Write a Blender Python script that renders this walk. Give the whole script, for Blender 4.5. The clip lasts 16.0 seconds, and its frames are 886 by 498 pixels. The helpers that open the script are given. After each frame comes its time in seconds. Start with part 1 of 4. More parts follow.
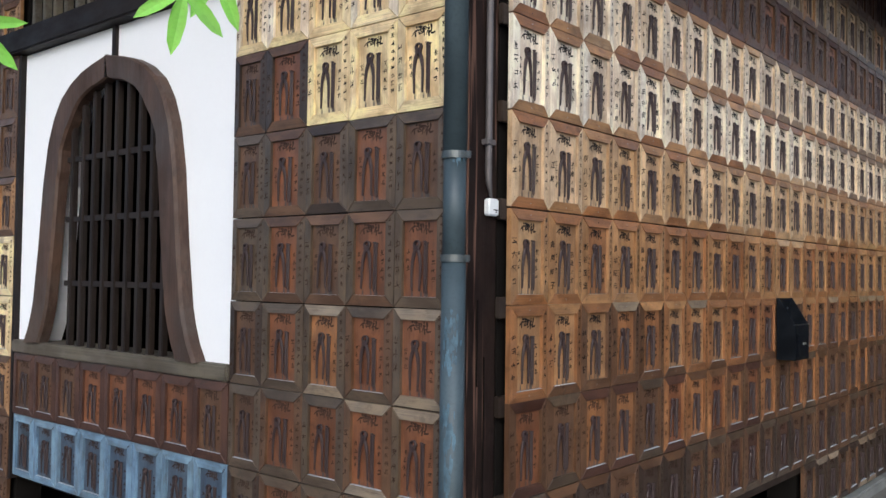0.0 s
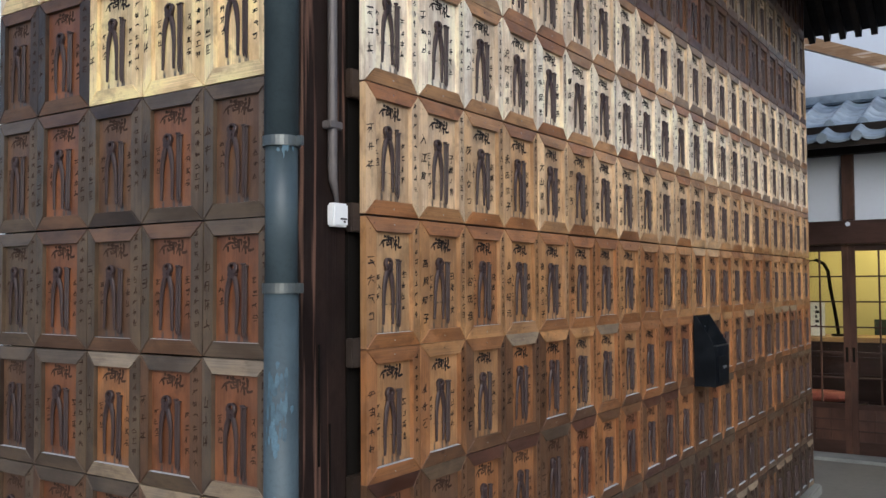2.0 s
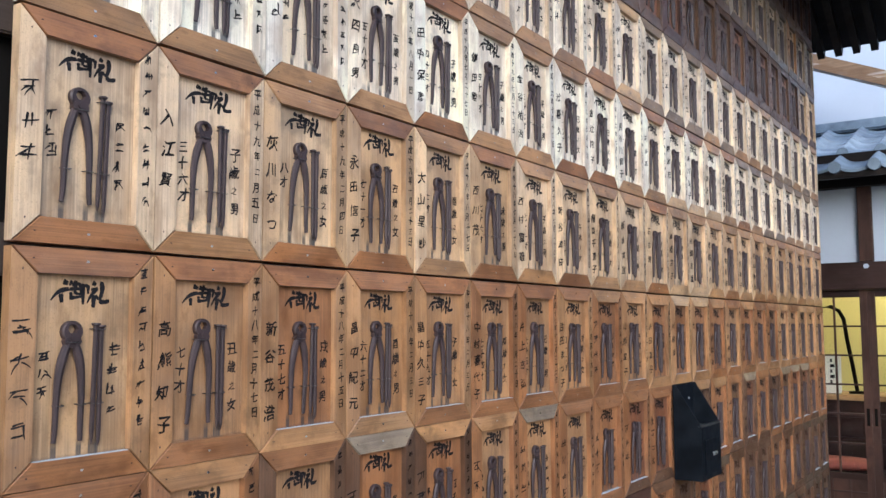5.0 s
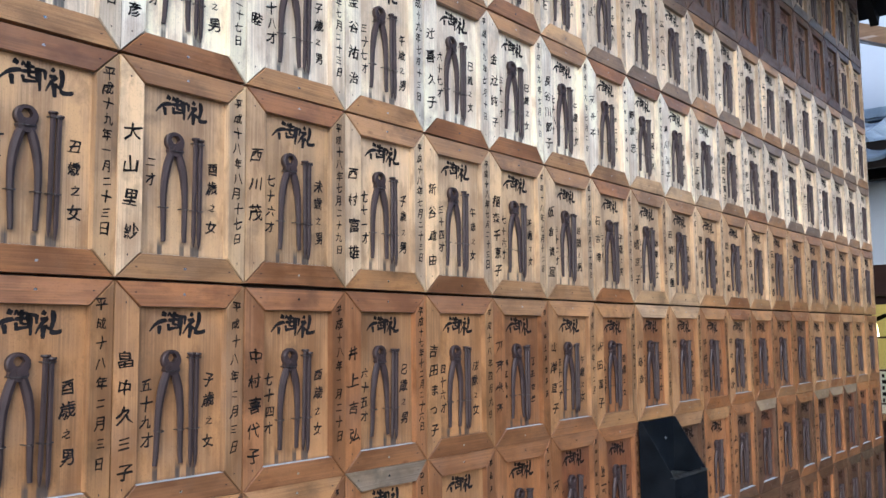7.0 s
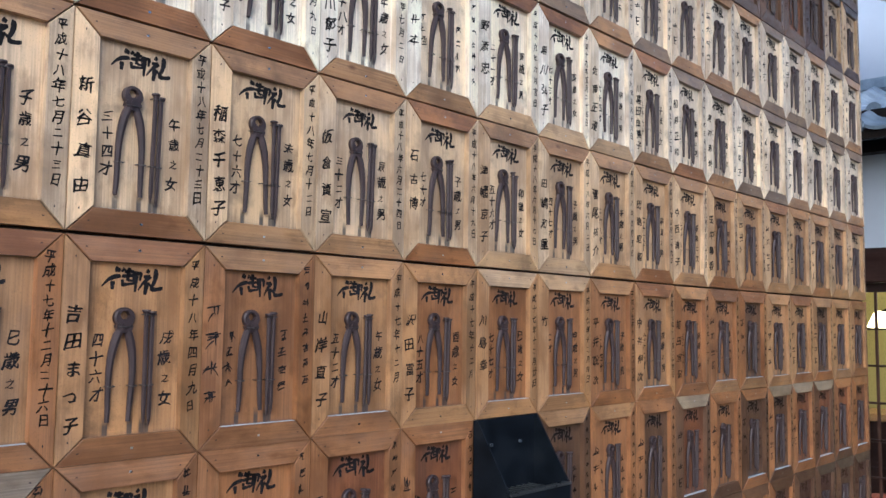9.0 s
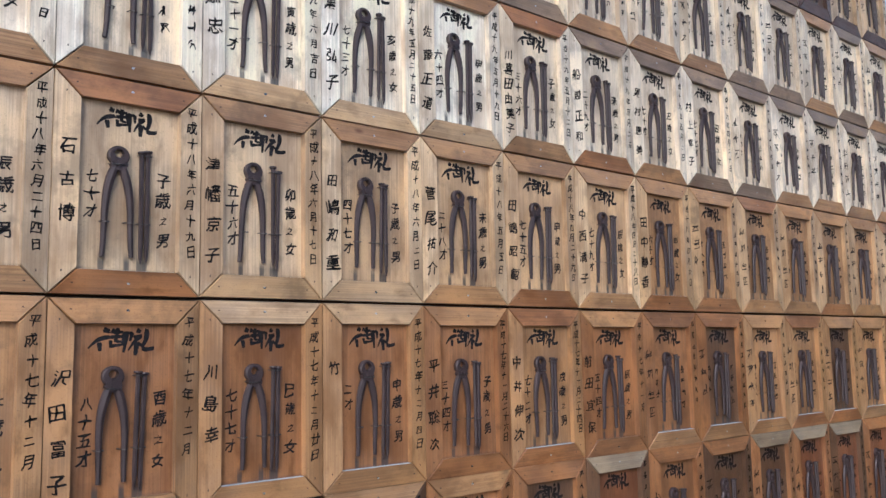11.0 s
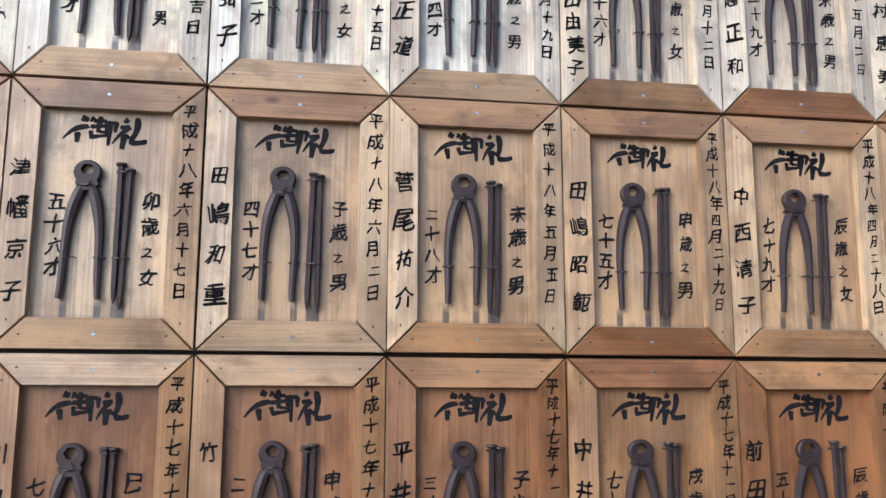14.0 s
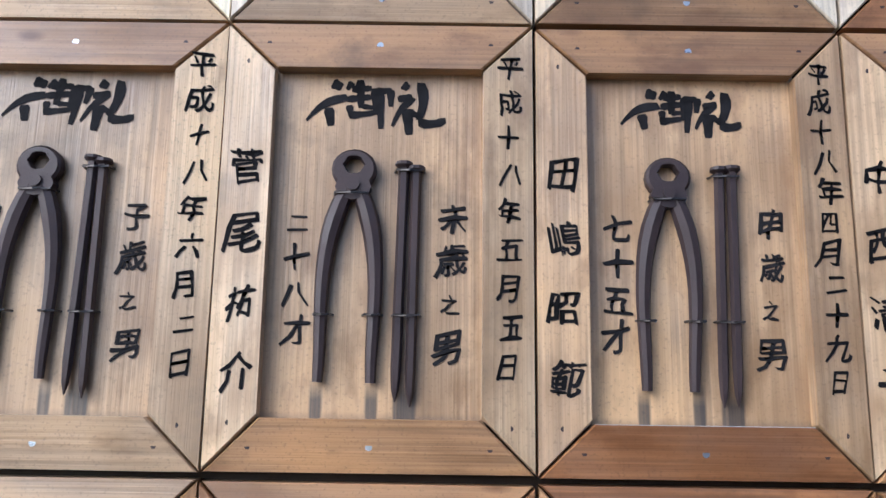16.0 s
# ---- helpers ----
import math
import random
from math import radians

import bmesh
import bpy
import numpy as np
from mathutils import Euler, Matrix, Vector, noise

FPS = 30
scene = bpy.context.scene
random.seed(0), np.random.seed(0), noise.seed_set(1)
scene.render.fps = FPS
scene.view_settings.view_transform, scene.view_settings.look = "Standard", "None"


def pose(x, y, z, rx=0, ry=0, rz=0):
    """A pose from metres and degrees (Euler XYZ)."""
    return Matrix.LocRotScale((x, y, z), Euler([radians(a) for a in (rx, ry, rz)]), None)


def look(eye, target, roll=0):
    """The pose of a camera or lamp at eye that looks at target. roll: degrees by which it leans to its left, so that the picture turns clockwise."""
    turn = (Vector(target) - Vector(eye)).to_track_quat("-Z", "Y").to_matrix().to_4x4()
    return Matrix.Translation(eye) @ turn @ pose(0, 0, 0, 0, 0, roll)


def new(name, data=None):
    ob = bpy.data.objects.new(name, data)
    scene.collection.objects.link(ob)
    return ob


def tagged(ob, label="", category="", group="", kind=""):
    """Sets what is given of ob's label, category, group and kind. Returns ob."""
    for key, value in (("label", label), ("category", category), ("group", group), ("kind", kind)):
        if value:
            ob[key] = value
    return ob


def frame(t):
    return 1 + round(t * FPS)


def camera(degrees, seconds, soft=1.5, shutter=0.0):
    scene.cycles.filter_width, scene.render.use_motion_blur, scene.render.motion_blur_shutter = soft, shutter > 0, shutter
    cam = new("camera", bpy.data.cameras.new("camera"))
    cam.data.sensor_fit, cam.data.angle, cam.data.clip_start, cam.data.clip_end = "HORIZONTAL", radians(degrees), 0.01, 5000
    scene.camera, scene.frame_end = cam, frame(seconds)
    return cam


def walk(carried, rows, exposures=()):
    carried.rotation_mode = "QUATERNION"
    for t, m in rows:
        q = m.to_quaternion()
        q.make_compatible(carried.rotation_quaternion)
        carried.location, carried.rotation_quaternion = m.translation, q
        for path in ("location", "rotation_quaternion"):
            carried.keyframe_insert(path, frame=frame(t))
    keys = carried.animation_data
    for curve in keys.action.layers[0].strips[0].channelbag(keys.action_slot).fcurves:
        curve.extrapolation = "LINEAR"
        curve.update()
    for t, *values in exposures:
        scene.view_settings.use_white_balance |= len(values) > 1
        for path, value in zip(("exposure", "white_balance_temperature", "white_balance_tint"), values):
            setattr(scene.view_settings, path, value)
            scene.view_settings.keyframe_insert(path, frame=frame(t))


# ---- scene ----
cam = camera(53.5, 16.0)
METRES, EYE, TILT, LEAN, TURN = 6.5, 1.575, 0.0, 0.0, 40.1
ROWS = [
    (0.0, 0.0, 0.0, 0.0, -0.02, 1.87, -0.75),
    (0.5, 0.0057, 0.0341, 0.0022, -2.77, 1.57, -0.49),
    (1.0, 0.015, 0.0707, 0.0075, -5.09, 1.75, -0.12),
    (1.5, 0.0214, 0.0929, 0.0082, -6.19, 1.84, 0.35),
    (2.0, 0.0276, 0.1284, 0.011, -6.52, 2.31, 0.36),
    (2.5, 0.0353, 0.1582, 0.0145, -7.14, 2.52, 0.22),
    (3.0, 0.0493, 0.1883, 0.0154, -7.5, 2.64, -0.11),
    (5.5, 0.132, 0.3063, 0.0226, -4.7, 5.96, 0.54),
    (6.0, 0.1634, 0.3289, 0.0241, -2.61, 6.36, 0.38),
    (6.5, 0.1823, 0.3534, 0.0233, -1.56, 6.11, 0.89),
    (7.0, 0.2048, 0.3879, 0.0245, -1.02, 5.77, 0.7),
    (7.5, 0.2264, 0.4143, 0.0225, -0.28, 5.39, 0.78),
    (8.0, 0.2583, 0.4388, 0.0213, 1.73, 5.47, -0.02),
    (8.5, 0.2811, 0.4565, 0.0186, 2.31, 5.31, -0.17),
    (9.0, 0.2982, 0.4788, 0.0188, 1.77, 4.88, -0.68),
    (9.5, 0.3232, 0.5072, 0.0205, 1.96, 5.55, -0.06),
    (10.0, 0.3441, 0.5299, 0.0223, 3.27, 6.0, 0.52),
    (12.5, 0.4733, 0.6517, 0.024, 25.67, 7.75, 1.26),
    (13.0, 0.4875, 0.669, 0.0234, 32.71, 7.85, 1.01),
    (13.5, 0.4814, 0.6967, 0.0269, 37.52, 8.12, 0.13),
    (14.0, 0.473, 0.7227, 0.0317, 41.05, 9.26, -0.17),
    (14.5, 0.4689, 0.7525, 0.0337, 45.08, 9.51, -0.77),
    (15.0, 0.4627, 0.7798, 0.0369, 48.0, 10.13, -1.02),
    (15.5, 0.4565, 0.7954, 0.0403, 49.5, 11.06, -0.92),
    (16.0, 0.4419, 0.8047, 0.0447, 49.88, 11.52, -0.87),
]
EXPOSE = [(0.0, 0.25, 5750, 10), (1.5, 0.22, 5850, 10), (2.5, 0.3, 5700, 10), (3.0, 0.55, 5500, 10), (5.5, 0.75, 5300, 10), (9.0, 0.6, 5200, 10), (12.5, 0.72, 5240, 10), (14.5, 0.78, 5130, 10), (16.0, 0.78, 5030, 10)]
walk(cam, [(t, pose(0, 0, EYE, TILT, LEAN, TURN) @ pose(METRES * x, METRES * y, METRES * z, 90 + pitch, roll, yaw)) for t, x, y, z, yaw, pitch, roll in ROWS], EXPOSE)

# ---- light ----
world = bpy.data.worlds.new("sky")
scene.world = world
world.use_nodes = True
wn = world.node_tree
sky = wn.nodes.new("ShaderNodeTexSky")
sky.sky_type, sky.sun_disc = "NISHITA", False
sky.sun_elevation, sky.sun_rotation = radians(30), radians(139)
sky.air_density, sky.dust_density = 1.0, 3.0
wn.links.new(sky.outputs[0], wn.nodes["Background"].inputs[0])
wn.nodes["Background"].inputs[1].default_value = 0.15
sun = new("sun", bpy.data.lights.new("sun", "SUN"))
sun.data.energy, sun.data.angle, sun.data.color = 0.9, radians(45), (1.0, 0.97, 0.94)
# a veiled sun over the yard, behind the walker's left shoulder
sun.matrix_world = look((6.0, -6.9, 5.2), (0, 0, 0))

# ---- plan ----
WALL_X = -1.815          # face of the plaques on the long wall
COL_Y, COL = 2.5325, 0.2419
ROW_Z, ROW = 0.079, 0.35
COLS, ROWS_UP = 23, 12
END_Y = COL_Y + COLS * COL
LEFT_Y = 2.275           # face of the plaques on the gable wall
LEFT_X, LCOL, LROW = -3.095, 0.238, 0.347
FACADE_Y = 9.8


# ---- materials ----
def nodes_of(name):
    m = bpy.data.materials.new(name)
    m.use_nodes = True
    return m, m.node_tree, m.node_tree.nodes["Principled BSDF"]


def add(nt, kind, **sets):
    n = nt.nodes.new("ShaderNode" + kind)
    for k, v in sets.items():
        n.inputs[k.replace("_", " ")].default_value = v
    return n


def ramp(nt, src, stops):
    r = nt.nodes.new("ShaderNodeValToRGB")
    while len(r.color_ramp.elements) < len(stops):
        r.color_ramp.elements.new(0.5)
    for e, (p, c) in zip(r.color_ramp.elements, stops):
        e.position, e.color = p, (*c, 1) if len(c) == 3 else (c[0], c[0], c[0], 1)
    nt.links.new(src, r.inputs[0])
    return r.outputs[0]


def mix(nt, fac, a, b, how="MIX"):
    n = nt.nodes.new("ShaderNodeMix")
    n.data_type, n.blend_type = "RGBA", how
    for slot, v in ((0, fac), (6, a), (7, b)):
        if isinstance(v, bpy.types.NodeSocket):
            nt.links.new(v, n.inputs[slot])
        else:
            n.inputs[slot].default_value = v if slot == 0 else (*v, 1)
    return n.outputs[2]


def calc(nt, how, a, b=0.0):
    n = nt.nodes.new("ShaderNodeMath")
    n.operation = how
    for slot, v in ((0, a), (1, b)):
        if isinstance(v, bpy.types.NodeSocket):
            nt.links.new(v, n.inputs[slot])
        else:
            n.inputs[slot].default_value = v
    return n.outputs[0]


def place(nt, scale, shift=True):
    """Object coordinates, shifted at random for each object, times scale."""
    tc = nt.nodes.new("ShaderNodeTexCoord")
    src = tc.outputs["Object"]
    if shift:
        oi = nt.nodes.new("ShaderNodeObjectInfo")
        sc = nt.nodes.new("ShaderNodeVectorMath")
        sc.operation, sc.inputs[3].default_value = "SCALE", 7.3
        cmb = nt.nodes.new("ShaderNodeCombineXYZ")
        for k in range(3):
            nt.links.new(oi.outputs["Random"], cmb.inputs[k])
        nt.links.new(cmb.outputs[0], sc.inputs[0])
        ad = nt.nodes.new("ShaderNodeVectorMath")
        nt.links.new(src, ad.inputs[0])
        nt.links.new(sc.outputs[0], ad.inputs[1])
        src = ad.outputs[0]
    mp = nt.nodes.new("ShaderNodeMapping")
    mp.inputs["Scale"].default_value = scale
    nt.links.new(src, mp.inputs["Vector"])
    return mp.outputs[0]


def noise_tex(nt, vec, scale, detail=4.0, rough=0.55):
    n = add(nt, "TexNoise", Scale=scale, Detail=detail, Roughness=rough)
    nt.links.new(vec, n.inputs["Vector"])
    return n.outputs["Fac"]


def bump(nt, bsdf, height, strength, distance=0.001):
    b = add(nt, "Bump", Strength=strength, Distance=distance)
    nt.links.new(height, b.inputs["Height"])
    nt.links.new(b.outputs[0], bsdf.inputs["Normal"])


def rnd(nt):
    return nt.nodes.new("ShaderNodeObjectInfo").outputs["Random"]


def scaled(c, k):
    return tuple(min(1.0, v * k) for v in c)


def wood(name, col, along=1, rough=0.40, spread=0.28, worn=0.12, stain=False, size=1.0, streak=None, knots=0.0, gloss=0.3):
    """Planed softwood: soft grain along one axis, honey blotches, handling wear, knots, and a tint of its own for each piece."""
    m, nt, bs = nodes_of(name)

    def stretched(across, down):
        sc = [across / size] * 3
        sc[along] = down / size
        return place(nt, sc)
    lines = noise_tex(nt, stretched(330.0, 4.0), 1.0, 3.0, 0.6)
    bands = noise_tex(nt, stretched(64.0, 2.4), 1.0, 2.0)
    blot = noise_tex(nt, place(nt, (10 / size, 10 / size, 10 / size)), 1.0, 5.0, 0.62)
    wide = noise_tex(nt, stretched(15.0, 7.0), 1.0, 3.0, 0.5)
    smear = noise_tex(nt, stretched(38.0, 15.0), 1.0, 4.0, 0.6)
    pores = noise_tex(nt, place(nt, (420 / size, 420 / size, 420 / size)), 1.0, 2.0)
    base = mix(nt, ramp(nt, lines, [(0.34, (0.0,)), (0.66, (1.0,))]), scaled(col, 0.62), scaled(col, 1.18))
    base = mix(nt, ramp(nt, bands, [(0.42, (0.0,)), (0.68, (0.5,))]), base, (col[0] * 0.84, col[1] * 0.76, col[2] * 0.64))
    base = mix(nt, ramp(nt, wide, [(0.48, (0.0,)), (0.66, (0.8,))]), base, (min(col[0] * 1.3, 0.9), min(col[1] * 1.24, 0.85), col[2] * 1.1))
    base = mix(nt, ramp(nt, wide, [(0.34, (0.75,)), (0.5, (0.0,))]), base, (col[0] * 0.56, col[1] * 0.49, col[2] * 0.42))
    grey = sum(col) / 3
    base = mix(nt, ramp(nt, blot, [(0.52, (0.0,)), (0.7, (worn,))]), base, (grey * 1.3, grey * 1.15, grey * 1.0))
    base = mix(nt, ramp(nt, smear, [(0.30, (0.7,)), (0.47, (0.0,))]), base, (col[0] * 0.5, col[1] * 0.43, col[2] * 0.37))
    base = mix(nt, ramp(nt, blot, [(0.30, (0.8,)), (0.43, (0.0,))]), base, scaled(col, 0.42))
    if streak:
        base = mix(nt, ramp(nt, bands, [(0.56, (0.0,)), (0.66, (0.8,))]), base, streak)
    base = mix(nt, ramp(nt, pores, [(0.3, (0.4,)), (0.42, (0.0,))]), base, scaled(col, 0.4))
    if knots:
        vor = nt.nodes.new("ShaderNodeTexVoronoi")
        vor.inputs["Scale"].default_value = 1.0
        nt.links.new(stretched(16.0, 7.0), vor.inputs["Vector"])
        base = mix(nt, ramp(nt, vor.outputs["Distance"], [(0.03, (knots,)), (0.10, (0.0,))]), base, (col[0] * 0.3, col[1] * 0.2, col[2] * 0.16))
    tone = calc(nt, "MULTIPLY_ADD", rnd(nt), spread)
    tone.node.inputs[2].default_value = 1.0 - spread / 2
    warm = calc(nt, "FRACT", calc(nt, "MULTIPLY", rnd(nt), 37.0))
    cmb = nt.nodes.new("ShaderNodeCombineColor")
    for k, swing in enumerate((0.05, -0.02, -0.14)):
        shift = calc(nt, "MULTIPLY_ADD", warm, swing)
        shift.node.inputs[2].default_value = 1.0 - swing / 2
        nt.links.new(calc(nt, "MULTIPLY", tone, shift), cmb.inputs[k])
    base = mix(nt, 1.0, base, cmb.outputs[0], "MULTIPLY")
    if stain:
        # rust-black runs under the ends of the iron, down to the ledge
        tc = nt.nodes.new("ShaderNodeTexCoord")
        sep = nt.nodes.new("ShaderNodeSeparateXYZ")
        nt.links.new(tc.outputs["Object"], sep.inputs[0])
        run = None
        for u, w in ((-0.041, 0.0055), (0.0, 0.0055), (0.0245, 0.0095)):
            d = calc(nt, "ABSOLUTE", calc(nt, "SUBTRACT", sep.outputs[0], u))
            inside = calc(nt, "MULTIPLY", calc(nt, "SUBTRACT", w, d), 500.0)
            inside.node.use_clamp = True
            run = inside if run is None else calc(nt, "MAXIMUM", run, inside)
        low = calc(nt, "MULTIPLY", calc(nt, "SUBTRACT", -0.104, sep.outputs[1]), 60.0)
        low.node.use_clamp = True
        edge = calc(nt, "MULTIPLY", calc(nt, "SUBTRACT", -0.129, sep.outputs[1]), 80.0)
        edge.node.use_clamp = True
        run = calc(nt, "MAXIMUM", calc(nt, "MULTIPLY", run, low), edge)
        fac = calc(nt, "MULTIPLY", run, ramp(nt, lines, [(0.2, (0.95,)), (0.9, (0.6,))]))
        base = mix(nt, fac, base, (0.035, 0.037, 0.040))
    nt.links.new(base, bs.inputs["Base Color"])
    nt.links.new(ramp(nt, smear, [(0.3, (rough - 0.12,)), (0.7, (rough + 0.14,))]), bs.inputs["Roughness"])
    bs.inputs["Specular IOR Level"].default_value = gloss
    bump(nt, bs, lines, 0.6, 0.0009)
    return m


def plain(name, col, rough=0.6, metal=0.0, scale=12.0, dark=0.75, light=1.15, relief=0.15, dist=0.002, second=None):
    """A surface with blotches and grain at two scales."""
    m, nt, bs = nodes_of(name)
    a = noise_tex(nt, place(nt, (1, 1, 1)), scale, 6.0)
    b = noise_tex(nt, place(nt, (1, 1, 1)), scale * 14, 3.0)
    base = mix(nt, ramp(nt, a, [(0.3, (0.0,)), (0.7, (1.0,))]), scaled(col, dark), scaled(col, light))
    base = mix(nt, ramp(nt, b, [(0.3, (0.35,)), (0.5, (0.0,))]), base, scaled(col, dark * (0.4 + dark * 0.6)))
    if second:
        base = mix(nt, ramp(nt, a, [(0.56, (0.0,)), (0.66, (0.85,))]), base, second)
    nt.links.new(base, bs.inputs["Base Color"])
    nt.links.new(ramp(nt, a, [(0.3, (max(rough - 0.12, 0.05),)), (0.7, (min(rough + 0.1, 1.0),))]), bs.inputs["Roughness"])
    bs.inputs["Metallic"].default_value = metal
    bump(nt, bs, b, relief, dist)
    return m


def glow(name, col, strength):
    m, nt, bs = nodes_of(name)
    bs.inputs["Base Color"].default_value = (*col, 1)
    bs.inputs["Emission Color"].default_value = (*col, 1)
    bs.inputs["Emission Strength"].default_value = strength
    return m


TONES = {
    "cream": (0.79, 0.705, 0.57), "sand": (0.555, 0.412, 0.262), "honey": (0.445, 0.298, 0.165), "pale": (0.67, 0.57, 0.435), "tan": (0.345, 0.195, 0.090), "orange": (0.272, 0.128, 0.053), "drab": (0.215, 0.150, 0.100),
    "brown": (0.114, 0.062, 0.034), "russet": (0.072, 0.034, 0.023), "umber": (0.046, 0.031, 0.023), "grey": (0.25, 0.20, 0.145),
    "weather": (0.092, 0.067, 0.046), "rust": (0.175, 0.070, 0.031), "fresh": (0.80, 0.64, 0.37), "blue": (0.165, 0.27, 0.39), "slate": (0.06, 0.09, 0.135),
}
WOOD = {}
for tone_name, tone_col in TONES.items():
    WOOD[tone_name, "panel"] = wood("wood_" + tone_name + "_panel", tone_col, 1, stain=True, gloss=0.6)
    WOOD[tone_name, "up"] = wood("wood_" + tone_name + "_upright", tone_col, 1, gloss=0.6)
    WOOD[tone_name, "across"] = wood("wood_" + tone_name + "_across", tone_col, 0, knots=0.85, gloss=0.6)

OLD_POST = wood("old_post_wood", (0.016, 0.010, 0.009), 2, 0.7, 0.1, 0.5, size=1.4, streak=(0.15, 0.085, 0.062), gloss=0.15)
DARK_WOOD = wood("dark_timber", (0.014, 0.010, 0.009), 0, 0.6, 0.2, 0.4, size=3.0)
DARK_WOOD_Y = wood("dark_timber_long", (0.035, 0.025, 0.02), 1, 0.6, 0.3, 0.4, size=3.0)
RED_WOOD = wood("facade_timber", (0.032, 0.015, 0.012), 0, 0.5, 0.2, 0.2, size=2.5)
RED_WOOD_UP = wood("facade_timber_upright", (0.06, 0.03, 0.022), 2, 0.5, 0.2, 0.2, size=2.5)
WINDOW_WOOD = wood("window_frame_wood", (0.085, 0.052, 0.038), 2, 0.5, 0.1, 0.6, size=3.0)
SILL_WOOD = wood("sill_wood", (0.12, 0.11, 0.09), 0, 0.65, 0.1, 0.8, size=3.0)
# weathered wood; its white streaks are sun highlights put into the colour
VERGE_WOOD = wood("sunlit_verge_wood", (0.30, 0.20, 0.12), 0, 0.5, 0.1, 0.8, size=4.0, streak=(0.72, 0.70, 0.66))
BAR_WOOD = wood("window_bar_wood", (0.022, 0.016, 0.014), 2, 0.6, 0.1, 0.6, size=3.0)
COUNTER_WOOD = wood("counter_wood", (0.42, 0.25, 0.11), 0, 0.4, 0.1, 0.1, size=2.0)
IRON = plain("brown_painted_iron", (0.042, 0.026, 0.025), 0.55, 0.1, 40.0, 0.7, 1.25, 0.25, 0.0006)
WIRE = plain("thin_wire", (0.10, 0.09, 0.085), 0.4, 0.8, 60.0)
ZINC = plain("zinc_screw", (0.42, 0.46, 0.50), 0.3, 0.9, 80.0)
INK = plain("brush_ink", (0.014, 0.013, 0.014), 0.8, 0.0, 60.0, 0.6, 1.8, 0.05)
FADED_INK = plain("faded_brush_ink", (0.045, 0.028, 0.021), 0.7, 0.0, 60.0, 0.6, 1.8, 0.05)
BOX_STEEL = plain("blackened_steel", (0.005, 0.007, 0.010), 0.5, 0.0, 14.0, 0.6, 1.6, 0.1, 0.0006, (0.009, 0.011, 0.014))
BOX_STEEL.node_tree.nodes["Principled BSDF"].inputs["Specular IOR Level"].default_value = 0.12
BARE_STEEL = plain("rubbed_steel", (0.10, 0.11, 0.11), 0.35, 0.7, 30.0)
# pale blue-white that paints skylight onto the bottom rails' ledges
SKY_LEDGE = plain("skylit_ledge_paint", (0.46, 0.50, 0.54), 0.9, 0.0, 60.0, 0.7, 1.1, 0.1)
PIPE_GREY = plain("grey_green_pipe", (0.060, 0.088, 0.104), 0.55, 0.1, 7.0, 0.7, 1.2, 0.15)
PIPE_BAND = plain("pipe_band", (0.13, 0.15, 0.155), 0.4, 0.6, 20.0)
PATINA = plain("pale_blue_patina", (0.075, 0.135, 0.18), 0.7, 0.0, 22.0, 0.5, 1.4, 0.2)
CONDUIT = plain("grey_conduit", (0.11, 0.10, 0.10), 0.5, 0.1, 20.0)
SWITCH_WHITE = plain("white_plastic", (0.80, 0.83, 0.84), 0.4, 0.0, 20.0, 0.95, 1.02, 0.02)
PLASTER = plain("white_plaster", (0.90, 0.92, 0.93), 0.85, 0.0, 3.0, 0.98, 1.01, 0.02)
PALE_PLASTER = plain("grey_white_plaster", (0.47, 0.53, 0.62), 0.85, 0.0, 2.0, 0.95, 1.03, 0.1)
YELLOW_WALL = plain("warm_yellow_plaster", (0.72, 0.62, 0.26), 0.85, 0.0, 3.0, 0.95, 1.03, 0.1)
TILE = plain("glazed_roof_tile", (0.25, 0.32, 0.40), 0.14, 0.0, 9.0, 0.75, 1.2, 0.1)
TILE.node_tree.nodes["Principled BSDF"].inputs["Specular IOR Level"].default_value = 1.0
STONE = plain("worn_stone", (0.20, 0.215, 0.215), 0.75, 0.0, 4.0, 0.7, 1.15, 0.5, 0.004)
EARTH = plain("packed_ground", (0.13, 0.13, 0.125), 0.85, 0.0, 1.2, 0.75, 1.15, 0.6, 0.006)
# near-black: shade of gaps and interiors put into colour; also black fittings
BLACK = plain("black_and_shade", (0.008, 0.007, 0.006), 0.95, 0.0, 8.0)
GREEN_CLOTH = plain("dark_green_cloth", (0.035, 0.05, 0.035), 0.8, 0.0, 30.0)
RED_CLOTH = plain("dull_red_cloth", (0.32, 0.09, 0.06), 0.85, 0.0, 40.0)
PAPER = plain("cream_paper", (0.80, 0.77, 0.66), 0.7, 0.0, 10.0, 0.95, 1.02, 0.03)
LEAF = plain("maple_leaf", (0.24, 0.60, 0.07), 0.5, 0.0, 30.0, 0.8, 1.3, 0.1)
LEAF.node_tree.nodes["Principled BSDF"].inputs["Transmission Weight"].default_value = 0.25
for flat in (INK, FADED_INK, BLACK):
    flat.node_tree.nodes["Principled BSDF"].inputs["Specular IOR Level"].default_value = 0.1
BARK = plain("maple_bark", (0.12, 0.10, 0.08), 0.8, 0.0, 18.0, 0.6, 1.3, 0.5, 0.004)
LAMP_SHADE = glow("warm_lamp_shade", (1.0, 0.78, 0.36), 6.0)
GLASS, gt, gb = nodes_of("window_glass")
gb.inputs["Base Color"].default_value = (0.92, 0.95, 0.95, 1)
gb.inputs["Roughness"].default_value, gb.inputs["Transmission Weight"].default_value = 0.02, 1.0
gb.inputs["IOR"].default_value = 1.1


